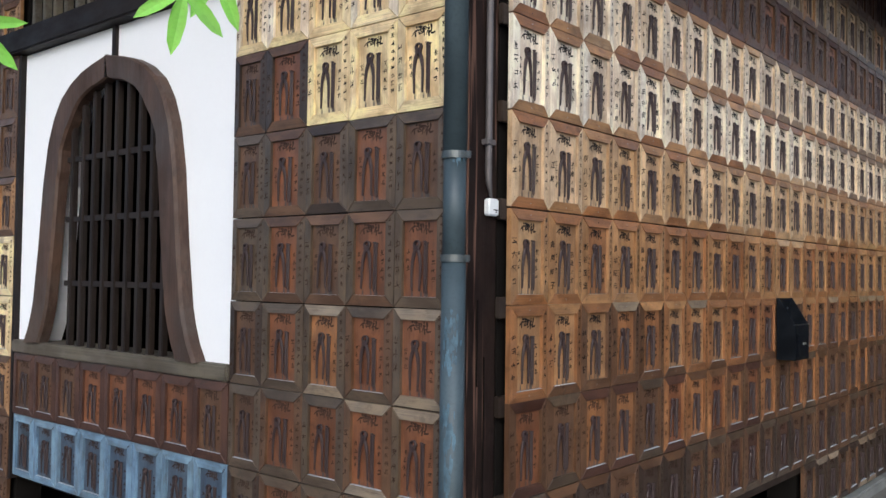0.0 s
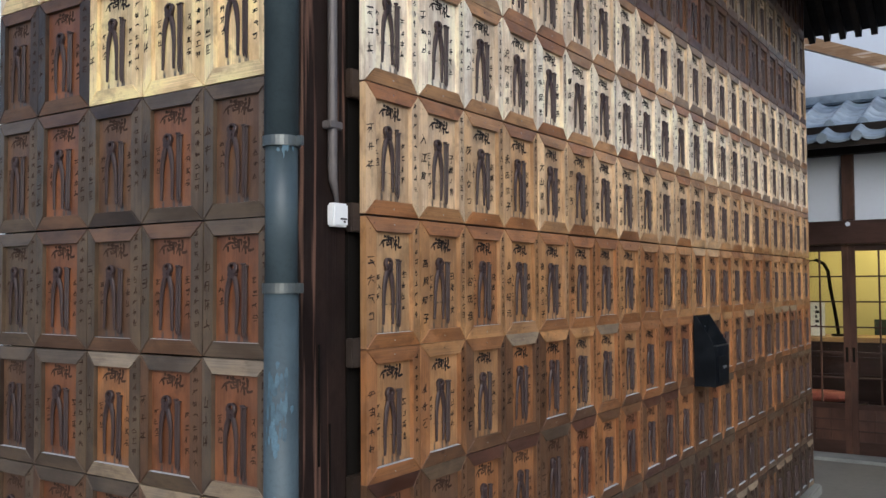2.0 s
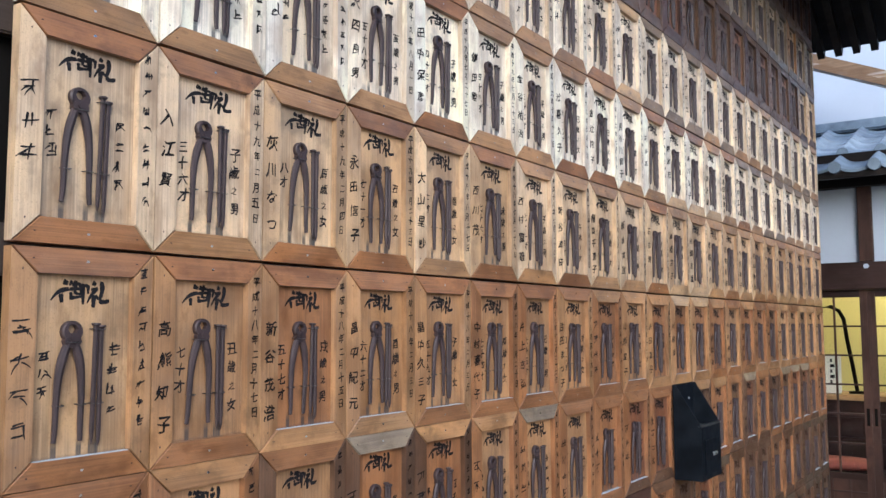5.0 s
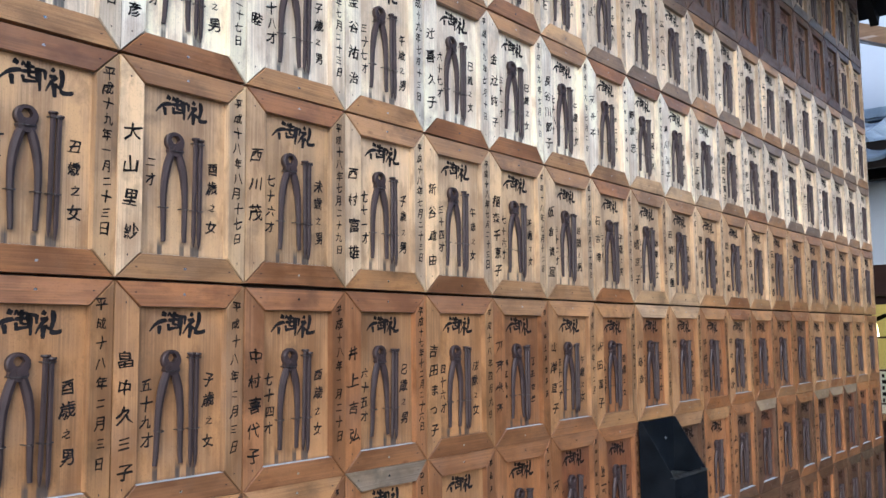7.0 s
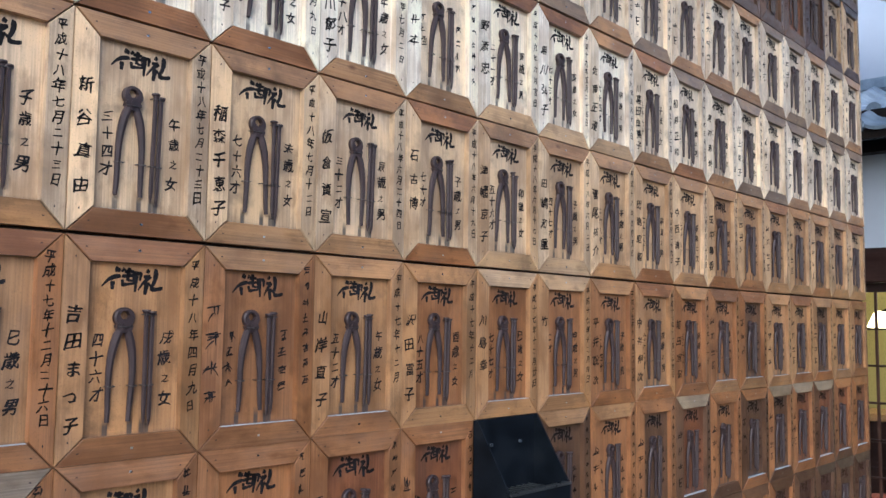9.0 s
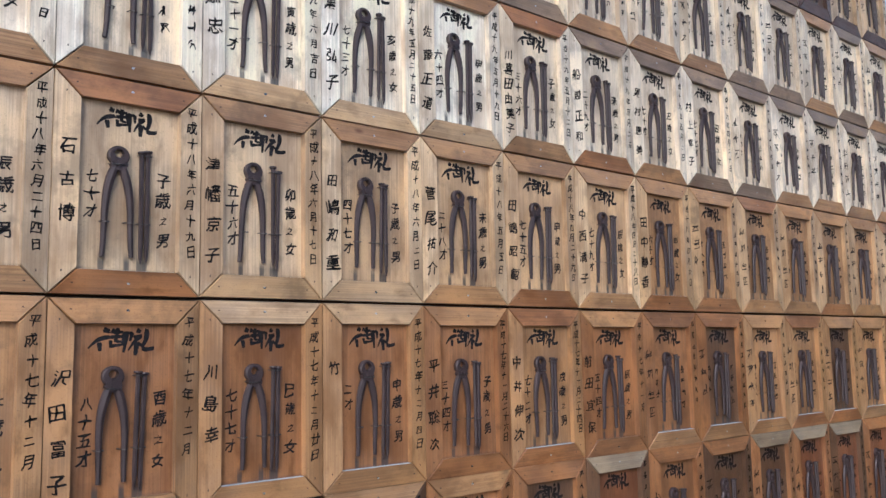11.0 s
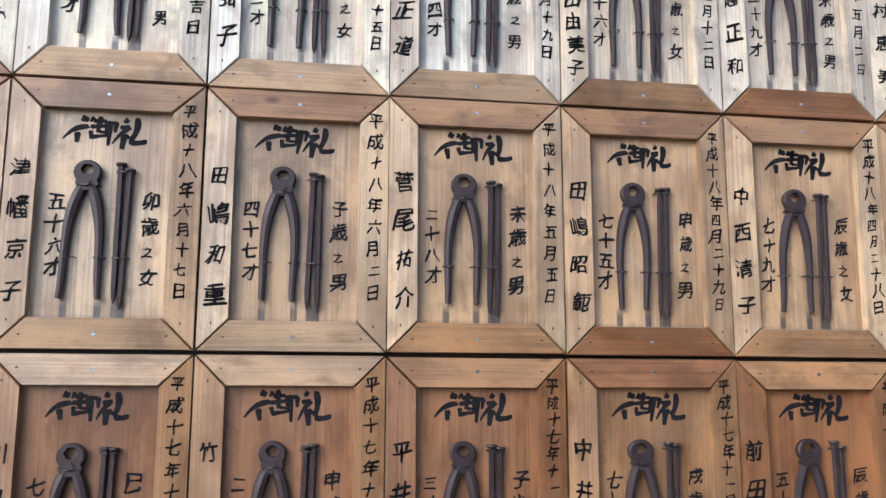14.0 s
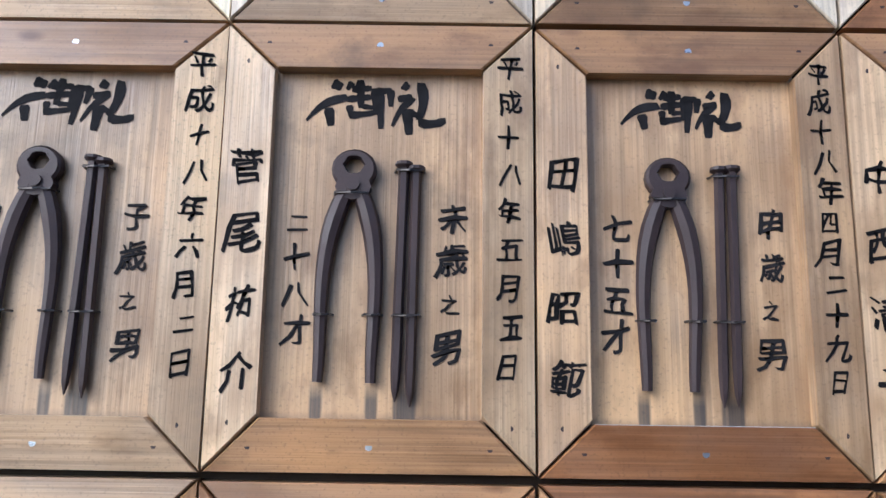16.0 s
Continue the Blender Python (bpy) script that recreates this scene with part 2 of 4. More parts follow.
# ---- mesh helpers ----
def to_mesh(bm, name, material):
    bmesh.ops.recalc_face_normals(bm, faces=bm.faces)
    me = bpy.data.meshes.new(name)
    bm.to_mesh(me)
    bm.free()
    for m in material if isinstance(material, (list, tuple)) else (material,):
        me.materials.append(m)
    return me


def part(name, bm, material, parent=None, label="", at=None):
    """One mesh object, under a thing or a part."""
    ob = new(name, to_mesh(bm, name, material) if isinstance(bm, bmesh.types.BMesh) else bm)
    if parent is not None:
        ob.parent = parent
    if at is not None:
        ob.matrix_basis = at
    if label:
        ob["label"] = label
    return ob


def thing(name, m, label, category, group=""):
    e = new(name)
    e.empty_display_size = 0.05
    e.matrix_basis = m
    return tagged(e, label, category, group)


def structure(name, bm, material, label):
    return tagged(part(name, bm, material), label, name.split("_")[0], "", "structure")


def box(bm, x0, x1, y0, y1, z0, z1, bevel=0.0):
    v = [bm.verts.new((x, y, z)) for x in (x0, x1) for y in (y0, y1) for z in (z0, z1)]
    f = [bm.faces.new([v[i] for i in q]) for q in ((0, 1, 3, 2), (4, 6, 7, 5), (0, 4, 5, 1), (2, 3, 7, 6), (0, 2, 6, 4), (1, 5, 7, 3))]
    if bevel:
        bmesh.ops.bevel(bm, geom=list({e for q in f for e in q.edges}), offset=bevel, segments=2, affect="EDGES", clamp_overlap=True)
    return bm


def one_box(*a, **k):
    return box(bmesh.new(), *a, **k)


def tube(bm, pts, radii, n=8, flat=1.0, cap=True):
    """A tube through pts; flat squeezes it along its second cross axis."""
    pts = [Vector(p) for p in pts]
    rings = []
    ref = Vector((0, 0, 1))
    for i, p in enumerate(pts):
        d = (pts[min(i + 1, len(pts) - 1)] - pts[max(i - 1, 0)]).normalized()
        if abs(d.dot(ref)) > 0.95:
            ref = Vector((1, 0, 0))
        a = d.cross(ref).normalized()
        b = a.cross(d).normalized()
        r = radii[i] if isinstance(radii, (list, tuple)) else radii
        rings.append([bm.verts.new(p + a * r * math.cos(2 * math.pi * k / n) + b * r * flat * math.sin(2 * math.pi * k / n)) for k in range(n)])
    for r0, r1 in zip(rings, rings[1:]):
        for k in range(n):
            bm.faces.new((r0[k], r0[(k + 1) % n], r1[(k + 1) % n], r1[k]))
    if cap:
        bm.faces.new(rings[0][::-1])
        bm.faces.new(rings[-1])
    return bm


def prism(bm, outline, n0, n1):
    """An outline in the first two axes, pushed from n0 to n1 along the third."""
    a = [bm.verts.new((x, y, n0)) for x, y in outline]
    b = [bm.verts.new((x, y, n1)) for x, y in outline]
    bm.faces.new(a[::-1])
    bm.faces.new(b)
    for i in range(len(a)):
        j = (i + 1) % len(a)
        bm.faces.new((a[i], a[j], b[j], b[i]))
    return bm


def smooth(ob):
    for p in ob.data.polygons:
        p.use_smooth = True
    return ob


def facing_x(x, y, z):
    """A plaque's pose on a wall that faces +x: its right is +y, its top +z."""
    return Matrix(((0, 0, 1, x), (1, 0, 0, y), (0, 1, 0, z), (0, 0, 0, 1)))


def facing_south(x, y, z):
    """The same on a wall that faces -y."""
    return Matrix(((1, 0, 0, x), (0, 0, -1, y), (0, 1, 0, z), (0, 0, 0, 1)))


# ---- brushed characters, each shaped once ----
READ = {
    (5, 1): ("入江賢", "三十六才", "子歳之男", "平成十九年二月五日"), (5, 2): ("灰川なつ", "八才", "辰歳之女", "平成十九年二月四日"),
    (5, 3): ("永田信子", "七十一才", "丑歳之女", "平成十九年一月二十三日"), (5, 4): ("大山里紗", "二才", "酉歳之女", "平成十八年八月十七日"),
    (5, 5): ("西川茂", "七十六才", "未歳之男", "平成十八年七月二十九日"), (5, 6): ("西村富雄", "七十一才", "子歳之男", "平成十八年七月二十三日"),
    (5, 7): ("新谷真由", "三十四才", "午歳之女", "平成十八年七月二十三日"), (5, 8): ("稲森千恵子", "七十六才", "未歳之女", "平成十八年七月十二日"),
    (5, 9): ("板倉資宣", "三十二才", "辰歳之男", "平成十八年六月二十四日"), (5, 10): ("石古博", "七十才", "子歳之男", "平成十八年六月十九日"),
    (5, 11): ("津幡京子", "五十六才", "卯歳之女", "平成十八年六月十七日"), (5, 12): ("田嶋和重", "四十七才", "子歳之男", "平成十八年六月二日"),
    (5, 13): ("菅尾祐介", "二十八才", "未歳之男", "平成十八年五月五日"), (5, 14): ("田嶋昭範", "七十五才", "申歳之男", "平成十八年四月二十九日"),
    (5, 15): ("中西清子", "七十九才", "辰歳之女", "平成十八年四月二十八日"), (5, 16): ("田中静香", "六十才", "申歳之女", "平成十八年四月六日"),
    (4, 1): ("高熊知子", "七十才", "丑歳之女", "平成十八年二月十七日"), (4, 2): ("新谷茂浩", "五十七才", "戌歳之男", "平成十八年二月十五日"),
    (4, 3): ("畠中紀元", "六十二才", "酉歳之男", "平成十八年二月三日"), (4, 4): ("畠中久三子", "五十九才", "子歳之女", "平成十八年二月三日"),
    (4, 5): ("中村喜代子", "七十四才", "酉歳之女", "平成十八年一月二十日"), (4, 6): ("井上吉弘", "六十五才", "巳歳之男", "平成十七年十二月二十六日"),
    (4, 7): ("吉田まつ子", "四十六才", "戌歳之女", "平成十八年四月九日"), (4, 10): ("沢田富子", "八十五才", "酉歳之女", "平成十七年十二月"), (4, 9): ("山岸直子", "五十二才", "午歳之女", "平成十七年十二月"),
    (4, 11): ("川島幸", "七十七才", "巳歳之女", "平成十七年十二月廿日"), (4, 12): ("竹", "二才", "申歳之男", "平成十七年十二月四日"),
    (4, 13): ("平井聡次", "三十四才", "子歳之男", "平成十七年十一月二十六日"), (4, 14): ("中井伸次", "七十二才", "戌歳之男", "平成十七年十一月二十四日"),
    (4, 15): ("前田宜保", "五十四才", "辰歳之男", "平成十七年十一月"), (6, 3): ("沢四良男", "五十八才", "亥歳之男", "平成十九年八月一日"),
    (6, 4): ("田中保彦", "四十三才", "子歳之男", "平成十九年七月二十七日"), (6, 5): ("鎌田睦", "四十八才", "子歳之男", "平成十九年七月二十三日"),
    (6, 6): ("金谷祐治", "三十七才", "午歳之男", "平成十九年七月十三日"), (6, 7): ("辻喜久子", "六十七才", "巳歳之女", "平成十九年七月十日"),
    (6, 8): ("金辻純子", "三十一才", "巳歳之女", "平成十九年七月九日"), (6, 9): ("長谷川郁子", "七十八才", "午歳之女", "平成十九年七月二日"),
    (6, 11): ("野添忠", "二十一才", "寅歳之男", "平成十九年六月吉日"), (6, 12): ("黒川弘子", "七十三才", "亥歳之女", "平成十九年五月二十五日"),
    (6, 13): ("佐藤正道", "六十四才", "申歳之男", "平成十九年五月十九日"), (6, 14): ("川喜田由美子", "三十六才", "子歳之女", "平成十九年五月十二日"),
    (6, 15): ("船越正和", "二十九才", "未歳之男", "平成十九年五月二日"), (6, 16): ("奥村恵美", "七十才", "丑歳之女", "平成十九年五月二日"),
    (6, 17): ("村上幸子", "七十七才", "丑歳之女", "平成十九年四月二十日"),
}


def shape_of(ch):
    c = bpy.data.curves.new("writing", "FONT")
    c.body, c.size, c.resolution_u, c.offset, c.align_x, c.align_y = ch, 1.0, 2, -0.002, "CENTER", "CENTER"
    ob = new("writing", c)
    me = bpy.data.meshes.new_from_object(ob.evaluated_get(bpy.context.evaluated_depsgraph_get()))
    bpy.data.objects.remove(ob)
    bpy.data.curves.remove(c)
    return me


GLYPH = {ch: shape_of(ch) for ch in sorted(set("".join("".join(v) for v in READ.values())))}


def glyphs(bm, text, x, y, size, step, z, seed):
    """A column of characters, written downwards by an uneven hand."""
    rg = random.Random(seed)
    for i, ch in enumerate(text):
        me = GLYPH[ch].copy()
        k = size * rg.uniform(0.88, 1.1) * (0.62 if ch == "之" else 0.82 if ch in "一二三" else 1.0)
        slant = Matrix(((k * rg.uniform(0.85, 1.0), k * rg.uniform(-0.05, 0.22), 0, 0), (k * rg.uniform(0.0, 0.16), k, 0, 0), (0, 0, 1, 0), (0, 0, 0, 1)))
        for v in me.vertices:
            wob = noise.noise_vector(v.co * 2.6 + Vector((seed * 1.7 + i, 3.1 * i, 0)))
            v.co += Vector((wob.x * 0.15, wob.y * 0.13, 0))
        me.transform(pose(x + rg.uniform(-0.002, 0.002), y - i * step, z, 0, 0, rg.uniform(-4, 4)) @ slant)
        # a loaded brush: the same strokes laid again, a hair aside
        for dx, dy in ((0, 0), (0.034, -0.03), (0.034, -0.03), (0.03, -0.026)):
            bm.from_mesh(me)
            me.transform(Matrix.Translation((0, 0, 0.00006)) @ Matrix.Translation((dx * k * 0.6, dy * k * 0.6, 0)))
        bpy.data.meshes.remove(me)


# ---- the large structure ----
g = bmesh.new()
box(g, -600, 600, -600, 600, -0.5, 0.0)
structure("ground", g, EARTH, "grey packed earth ground of the temple yard")

# the hall: boarded walls behind the plaques, shade put into their black colour
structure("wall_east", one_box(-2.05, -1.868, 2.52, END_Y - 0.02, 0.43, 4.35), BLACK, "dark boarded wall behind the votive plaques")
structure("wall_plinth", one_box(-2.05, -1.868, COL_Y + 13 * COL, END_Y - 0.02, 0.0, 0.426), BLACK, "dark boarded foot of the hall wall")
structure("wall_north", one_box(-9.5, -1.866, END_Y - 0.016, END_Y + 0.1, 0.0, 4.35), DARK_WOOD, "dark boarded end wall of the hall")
# unseen, added to stop light leaking in behind the window
structure("wall_west", one_box(-9.6, -9.5, LEFT_Y + 0.2, END_Y, 0.0, 4.35), BLACK, "unseen black wall added to keep the hall's inside dark")
structure("wall_under_floor", one_box(-3.6, -3.4, 2.6, END_Y - 0.02, 0.0, 0.43), BLACK, "wall in the crawl space, coloured black for its shade")
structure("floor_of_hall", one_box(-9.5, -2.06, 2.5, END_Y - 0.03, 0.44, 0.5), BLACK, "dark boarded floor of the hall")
k = bmesh.new()
box(k, -2.0, -1.775, COL_Y + 13 * COL - 0.02, END_Y + 0.06, -0.02, 0.072, 0.012)
structure("kerb_stone", k, STONE, "pale worn stone kerb under the plaques")
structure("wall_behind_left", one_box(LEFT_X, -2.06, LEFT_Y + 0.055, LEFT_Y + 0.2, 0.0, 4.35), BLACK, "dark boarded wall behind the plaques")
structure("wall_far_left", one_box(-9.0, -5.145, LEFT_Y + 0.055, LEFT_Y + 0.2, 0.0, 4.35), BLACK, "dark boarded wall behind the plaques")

# unseen walls and slab, added to block light from the passage's far end
structure("wall_opposite", one_box(2.25, 2.45, 5.8, 10.2, 0.0, 2.9), RED_WOOD_UP, "unseen dark brown wall added to shade the passage")
structure("wall_opposite_return", one_box(2.45, 8.0, 5.8, 6.0, 0.0, 2.9), RED_WOOD_UP, "unseen dark brown end wall added to shade the passage")
structure("roof_opposite", one_box(1.9, 8.0, 5.5, 10.2, 2.904, 3.05), DARK_WOOD, "unseen dark flat slab added to shade the passage")

# battens that carry the plaques; their ends stick out beside the post
for r in range(1, ROWS_UP + 1):
    z = ROW_Z + r * ROW
    ob = part("batten", one_box(-1.8635, -1.841, 2.502, END_Y - 0.03, z - 0.045, z + 0.03, bevel=0.003), DARK_WOOD_Y)
    tagged(ob, "dark wooden batten fixed across the hall wall", "batten", "battens of the long wall")


# corner post, worn and dark
def chamfered_post(x0, x1, y0, y1, z0, z1, c):
    bm = bmesh.new()
    pts = [(x0 + c, y0), (x1 - c, y0), (x1, y0 + c), (x1, y1 - c), (x1 - c, y1), (x0 + c, y1), (x0, y1 - c), (x0, y0 + c)]
    levels = 26
    rings = []
    for i in range(levels + 1):
        z = z0 + (z1 - z0) * i / levels
        ring = []
        for j, (x, y) in enumerate(pts):
            d = noise.noise(Vector((x * 9, y * 9, z * 1.2))) * 0.004
            ring.append(bm.verts.new((x + d, y + d * 0.5, z)))
        rings.append(ring)
    for a, b in zip(rings, rings[1:]):
        for j in range(8):
            bm.faces.new((a[j], a[(j + 1) % 8], b[(j + 1) % 8], b[j]))
    bm.faces.new(rings[0][::-1])
    bm.faces.new(rings[-1])
    return bm


post = thing("corner_post", pose(0, 0, 0), "dark weathered wooden corner post with a deep split", "post")
part("shaft", chamfered_post(-2.055, -1.868, 2.325, 2.53, 0.04, 4.35, 0.022), OLD_POST, post)
part("footing", one_box(-2.12, -1.80, 2.27, 2.56, 0.0, 0.06, bevel=0.012), STONE, post, "grey stone footing")
split = bmesh.new()
for zz, yy, ln in ((0.75, 2.44, 0.55), (1.2, 2.40, 0.3), (0.35, 2.47, 0.4)):
    box(split, -1.8655, -1.8635, yy, yy + 0.006, zz, zz + ln)
part("split", split, BLACK, post, "dark drying split")

# rain pipe with two bands
PX, PY = -1.866, 2.272
pipe = thing("rain_pipe", pose(PX, PY, 0), "grey-green metal rain pipe with blue-white scuffs", "pipe")
bm = tube(bmesh.new(), [(0, 0, 0.0), (0, 0, 1.64)], 0.041, 28)
smooth(part("lower_tube", bm, PIPE_GREY, pipe))
bm = tube(bmesh.new(), [(0, 0, 1.64), (0, 0, 1.986)], 0.0385, 28)
smooth(part("middle_tube", bm, PIPE_GREY, pipe))
bm = tube(bmesh.new(), [(0, 0, 1.986), (0, 0, 4.3)], 0.041, 28)
smooth(part("upper_tube", bm, PIPE_GREY, pipe))
for z in (1.64, 1.986):
    b = part("band", tube(bmesh.new(), [(0, 0, z - 0.012), (0, 0, z + 0.012)], 0.045, 28), PIPE_BAND, pipe, "pale metal band")
    part("band_lug", one_box(0.036, 0.062, 0.0, 0.012, z - 0.012, z + 0.012, bevel=0.002), PIPE_BAND, b)
rg = random.Random(8)
for z, a, h in ((1.40, 0.45, 0.05), (1.36, 0.62, 0.06), (1.30, 0.3, 0.05), (1.12, 0.2, 0.05), (1.05, 0.5, 0.09), (0.90, 0.35, 0.1), (0.74, 0.5, 0.08), (1.97, 0.9, 0.025)):
    bm = bmesh.new()
    for i in range(14):
        t0 = -math.pi / 2 + a + rg.gauss(0, 0.28)
        zc, hh, wd = z + rg.gauss(0, h * 0.5), h * rg.uniform(0.15, 0.6), rg.uniform(0.05, 0.2)
        ring = [(t0 + wd * math.cos(q * math.pi / 5) * rg.uniform(0.6, 1.1), zc + hh * math.sin(q * math.pi / 5) * rg.uniform(0.6, 1.1)) for q in range(10)]
        r_ = 0.0416 + 0.00004 * i
        bm.faces.new([bm.verts.new((math.cos(t) * r_, math.sin(t) * r_, zz)) for t, zz in ring])
    part("scuff", bm, PATINA, pipe, "pale blue scuffed patch")["kind"] = "stuff"

# switch box and its conduit on the post
switch = thing("switch_box", pose(-1.866, 2.461, 1.824), "small white plastic switch box on the post", "switch")
part("case", one_box(0.0, 0.026, -0.029, 0.029, -0.03, 0.03, bevel=0.005), SWITCH_WHITE, switch)
part("slot", one_box(0.0258, 0.0272, -0.004, 0.02, -0.012, -0.008), BLACK, switch)
part("button", one_box(0.0258, 0.028, 0.008, 0.014, -0.02, -0.014), CONDUIT, switch)
con = thing("conduit", pose(-1.852, 2.440, 1.86), "thin grey electric conduit running up the post", "conduit")
bm = tube(bmesh.new(), [(0, 0.018, -0.01), (0, 0.012, 0.02), (0, 0.002, 0.05), (0, 0, 0.09), (0, 0, 2.4)], [0.005, 0.007, 0.011, 0.0125, 0.0125], 12)
smooth(part("tube", bm, CONDUIT, con))
for z in (0.19, 1.1):
    part("clip", one_box(-0.014, 0.014, -0.026, 0.026, z - 0.01, z + 0.01, bevel=0.003), CONDUIT, con)


# ---- the gable wall: plaster, bell-shaped window, lattice above ----
BAY0, BAY1 = -5.12, LEFT_X - 0.005
WIN_X, WIN_Y = -4.125, 2.31


def half_width(z, pts):
    for (z0, w0), (z1, w1) in zip(pts, pts[1:]):
        if z <= z1:
            s = (z - z0) / (z1 - z0)
            return w0 + (w1 - w0) * s
    return pts[-1][1]


OUTER = ((1.19, 0.82), (1.28, 0.765), (1.4, 0.72), (1.7, 0.675), (2.06, 0.635), (2.27, 0.59), (2.4, 0.535), (2.5, 0.46), (2.57, 0.36), (2.62, 0.245), (2.65, 0.12), (2.662, 0.05), (2.675, 0.0))
INNER = ((1.19, 0.655), (1.28, 0.605), (1.4, 0.565), (1.7, 0.52), (2.06, 0.48), (2.22, 0.45), (2.33, 0.40), (2.42, 0.325), (2.48, 0.25), (2.525, 0.15), (2.54, 0.06), (2.55, 0.03), (2.56, 0.0))


def bell(pts, levels):
    zs = [pts[0][0] + (pts[-1][0] - pts[0][0]) * (1 - (1 - i / levels) ** 2.2) for i in range(levels + 1)]
    right = [(half_width(z, pts), z) for z in zs]
    return right


def plaster_wall():
    """Plaster with a bell-shaped opening through it."""
    bm = bmesh.new()
    top, sill, n = 2.83, 1.19, 28
    mid = bell([(z, (a + b) / 2) for (z, a), (_, b) in zip(OUTER, INNER)], n)
    for y in (WIN_Y, WIN_Y + 0.12):
        for s, edge in ((1, BAY1 - WIN_X), (-1, WIN_X - BAY0)):
            inner = [bm.verts.new((WIN_X + s * w, y, z)) for w, z in mid]
            outer = [bm.verts.new((WIN_X + s * edge, y, z)) for w, z in mid]
            for i in range(n):
                bm.faces.new((inner[i], inner[i + 1], outer[i + 1], outer[i]))
            a, b = bm.verts.new((WIN_X, y, top)), bm.verts.new((WIN_X + s * edge, y, top))
            bm.faces.new((inner[-1], a, b, outer[-1]))
    bmesh.ops.remove_doubles(bm, verts=bm.verts, dist=0.0005)
    edges = [e for e in bm.edges if e.is_boundary and abs(e.verts[0].co.y - WIN_Y) < 0.001]
    for e in edges:
        a, b = e.verts
        far = [bm.verts.new((v.co.x, WIN_Y + 0.12, v.co.z)) for v in (b, a)]
        bm.faces.new((a, b, *far))
    bmesh.ops.remove_doubles(bm, verts=bm.verts, dist=0.0005)
    return bm


structure("wall_plaster", plaster_wall(), PLASTER, "bright white plaster wall round the bell-shaped window")

window = thing("window_1", pose(WIN_X, 0, 0), "bell-shaped temple window with dark wooden bars", "window")
window["kind"] = "structure"


def bell_frame():
    bm = bmesh.new()
    n = 40
    o, i = bell(OUTER, n), bell(INNER, n)
    for s in (1, -1):
        rows_ = []
        for (wo, zo), (wi, zi) in zip(o, i):
            wav = 0.006 * math.sin(zi * 26) if zi > 2.1 else 0.0
            rows_.append([bm.verts.new(p) for p in ((s * wo, WIN_Y + 0.02, zo), (s * wo, WIN_Y - 0.052, zo), (s * max(wo - 0.015, 0), WIN_Y - 0.064, zo - 0.004),
                                                    (s * (max(wi + wav, 0) + 0.012), WIN_Y - 0.058, zi + 0.004), (s * max(wi + wav, 0), WIN_Y - 0.046, zi), (s * max(wi + wav, 0), WIN_Y + 0.005, zi))])
        for a, b in zip(rows_, rows_[1:]):
            for k_ in range(5):
                bm.faces.new((a[k_], a[k_ + 1], b[k_ + 1], b[k_]))
    bmesh.ops.remove_doubles(bm, verts=bm.verts, dist=0.0005)
    return bm


part("window_frame", bell_frame(), WINDOW_WOOD, window, "brown carved wooden frame with a cusped head")
for i in range(9):
    x = 0.045 + (i - 4) * 0.110
    ztop = next((z for z, w in reversed(INNER) if w > abs(x)), 1.3) + 0.04
    part("bar", one_box(x - 0.016, x + 0.016, WIN_Y - 0.02, WIN_Y + 0.012, 1.19, ztop, bevel=0.004), BAR_WOOD, window)
for z in (1.52, 1.86, 2.18):
    part("rail", one_box(-0.465, 0.465, WIN_Y - 0.012, WIN_Y + 0.004, z - 0.014, z + 0.014), BAR_WOOD, window)
part("top_stem", one_box(-0.017, 0.017, WIN_Y - 0.02, WIN_Y + 0.01, 2.655, 2.83, bevel=0.003), DARK_WOOD, window)
structure("sill", one_box(BAY0, BAY1, LEFT_Y - 0.01, LEFT_Y + 0.2, 1.122, 1.192, bevel=0.008), SILL_WOOD, "grey weathered wooden sill beam")
# dado and upper boards: the shade behind is put into their black
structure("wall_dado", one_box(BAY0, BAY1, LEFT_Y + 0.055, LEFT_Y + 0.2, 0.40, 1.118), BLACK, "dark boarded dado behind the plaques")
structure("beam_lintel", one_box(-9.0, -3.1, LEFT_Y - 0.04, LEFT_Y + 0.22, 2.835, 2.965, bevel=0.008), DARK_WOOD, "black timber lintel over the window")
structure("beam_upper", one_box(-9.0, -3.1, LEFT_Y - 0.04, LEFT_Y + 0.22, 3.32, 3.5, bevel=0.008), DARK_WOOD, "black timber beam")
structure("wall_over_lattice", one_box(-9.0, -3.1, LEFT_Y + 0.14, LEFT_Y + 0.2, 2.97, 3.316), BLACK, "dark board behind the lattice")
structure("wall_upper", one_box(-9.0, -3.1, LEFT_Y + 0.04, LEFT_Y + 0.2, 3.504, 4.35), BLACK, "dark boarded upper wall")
lattice = thing("lattice", pose(-4.07, LEFT_Y + 0.03, 2.966), "row of pale-fronted wooden balusters above the lintel", "lattice")
for i in range(16):
    x = -0.93 + i * 0.124
    part("baluster", one_box(x - 0.018, x + 0.018, -0.02, 0.02, 0.0, 0.352, bevel=0.004), SILL_WOOD, lattice)
for x in (BAY0 - 0.012, ):
    structure("trim_post", one_box(x - 0.02, x + 0.008, LEFT_Y + 0.005, LEFT_Y + 0.1, 0.4, 2.83), DARK_WOOD, "thin dark wooden post")

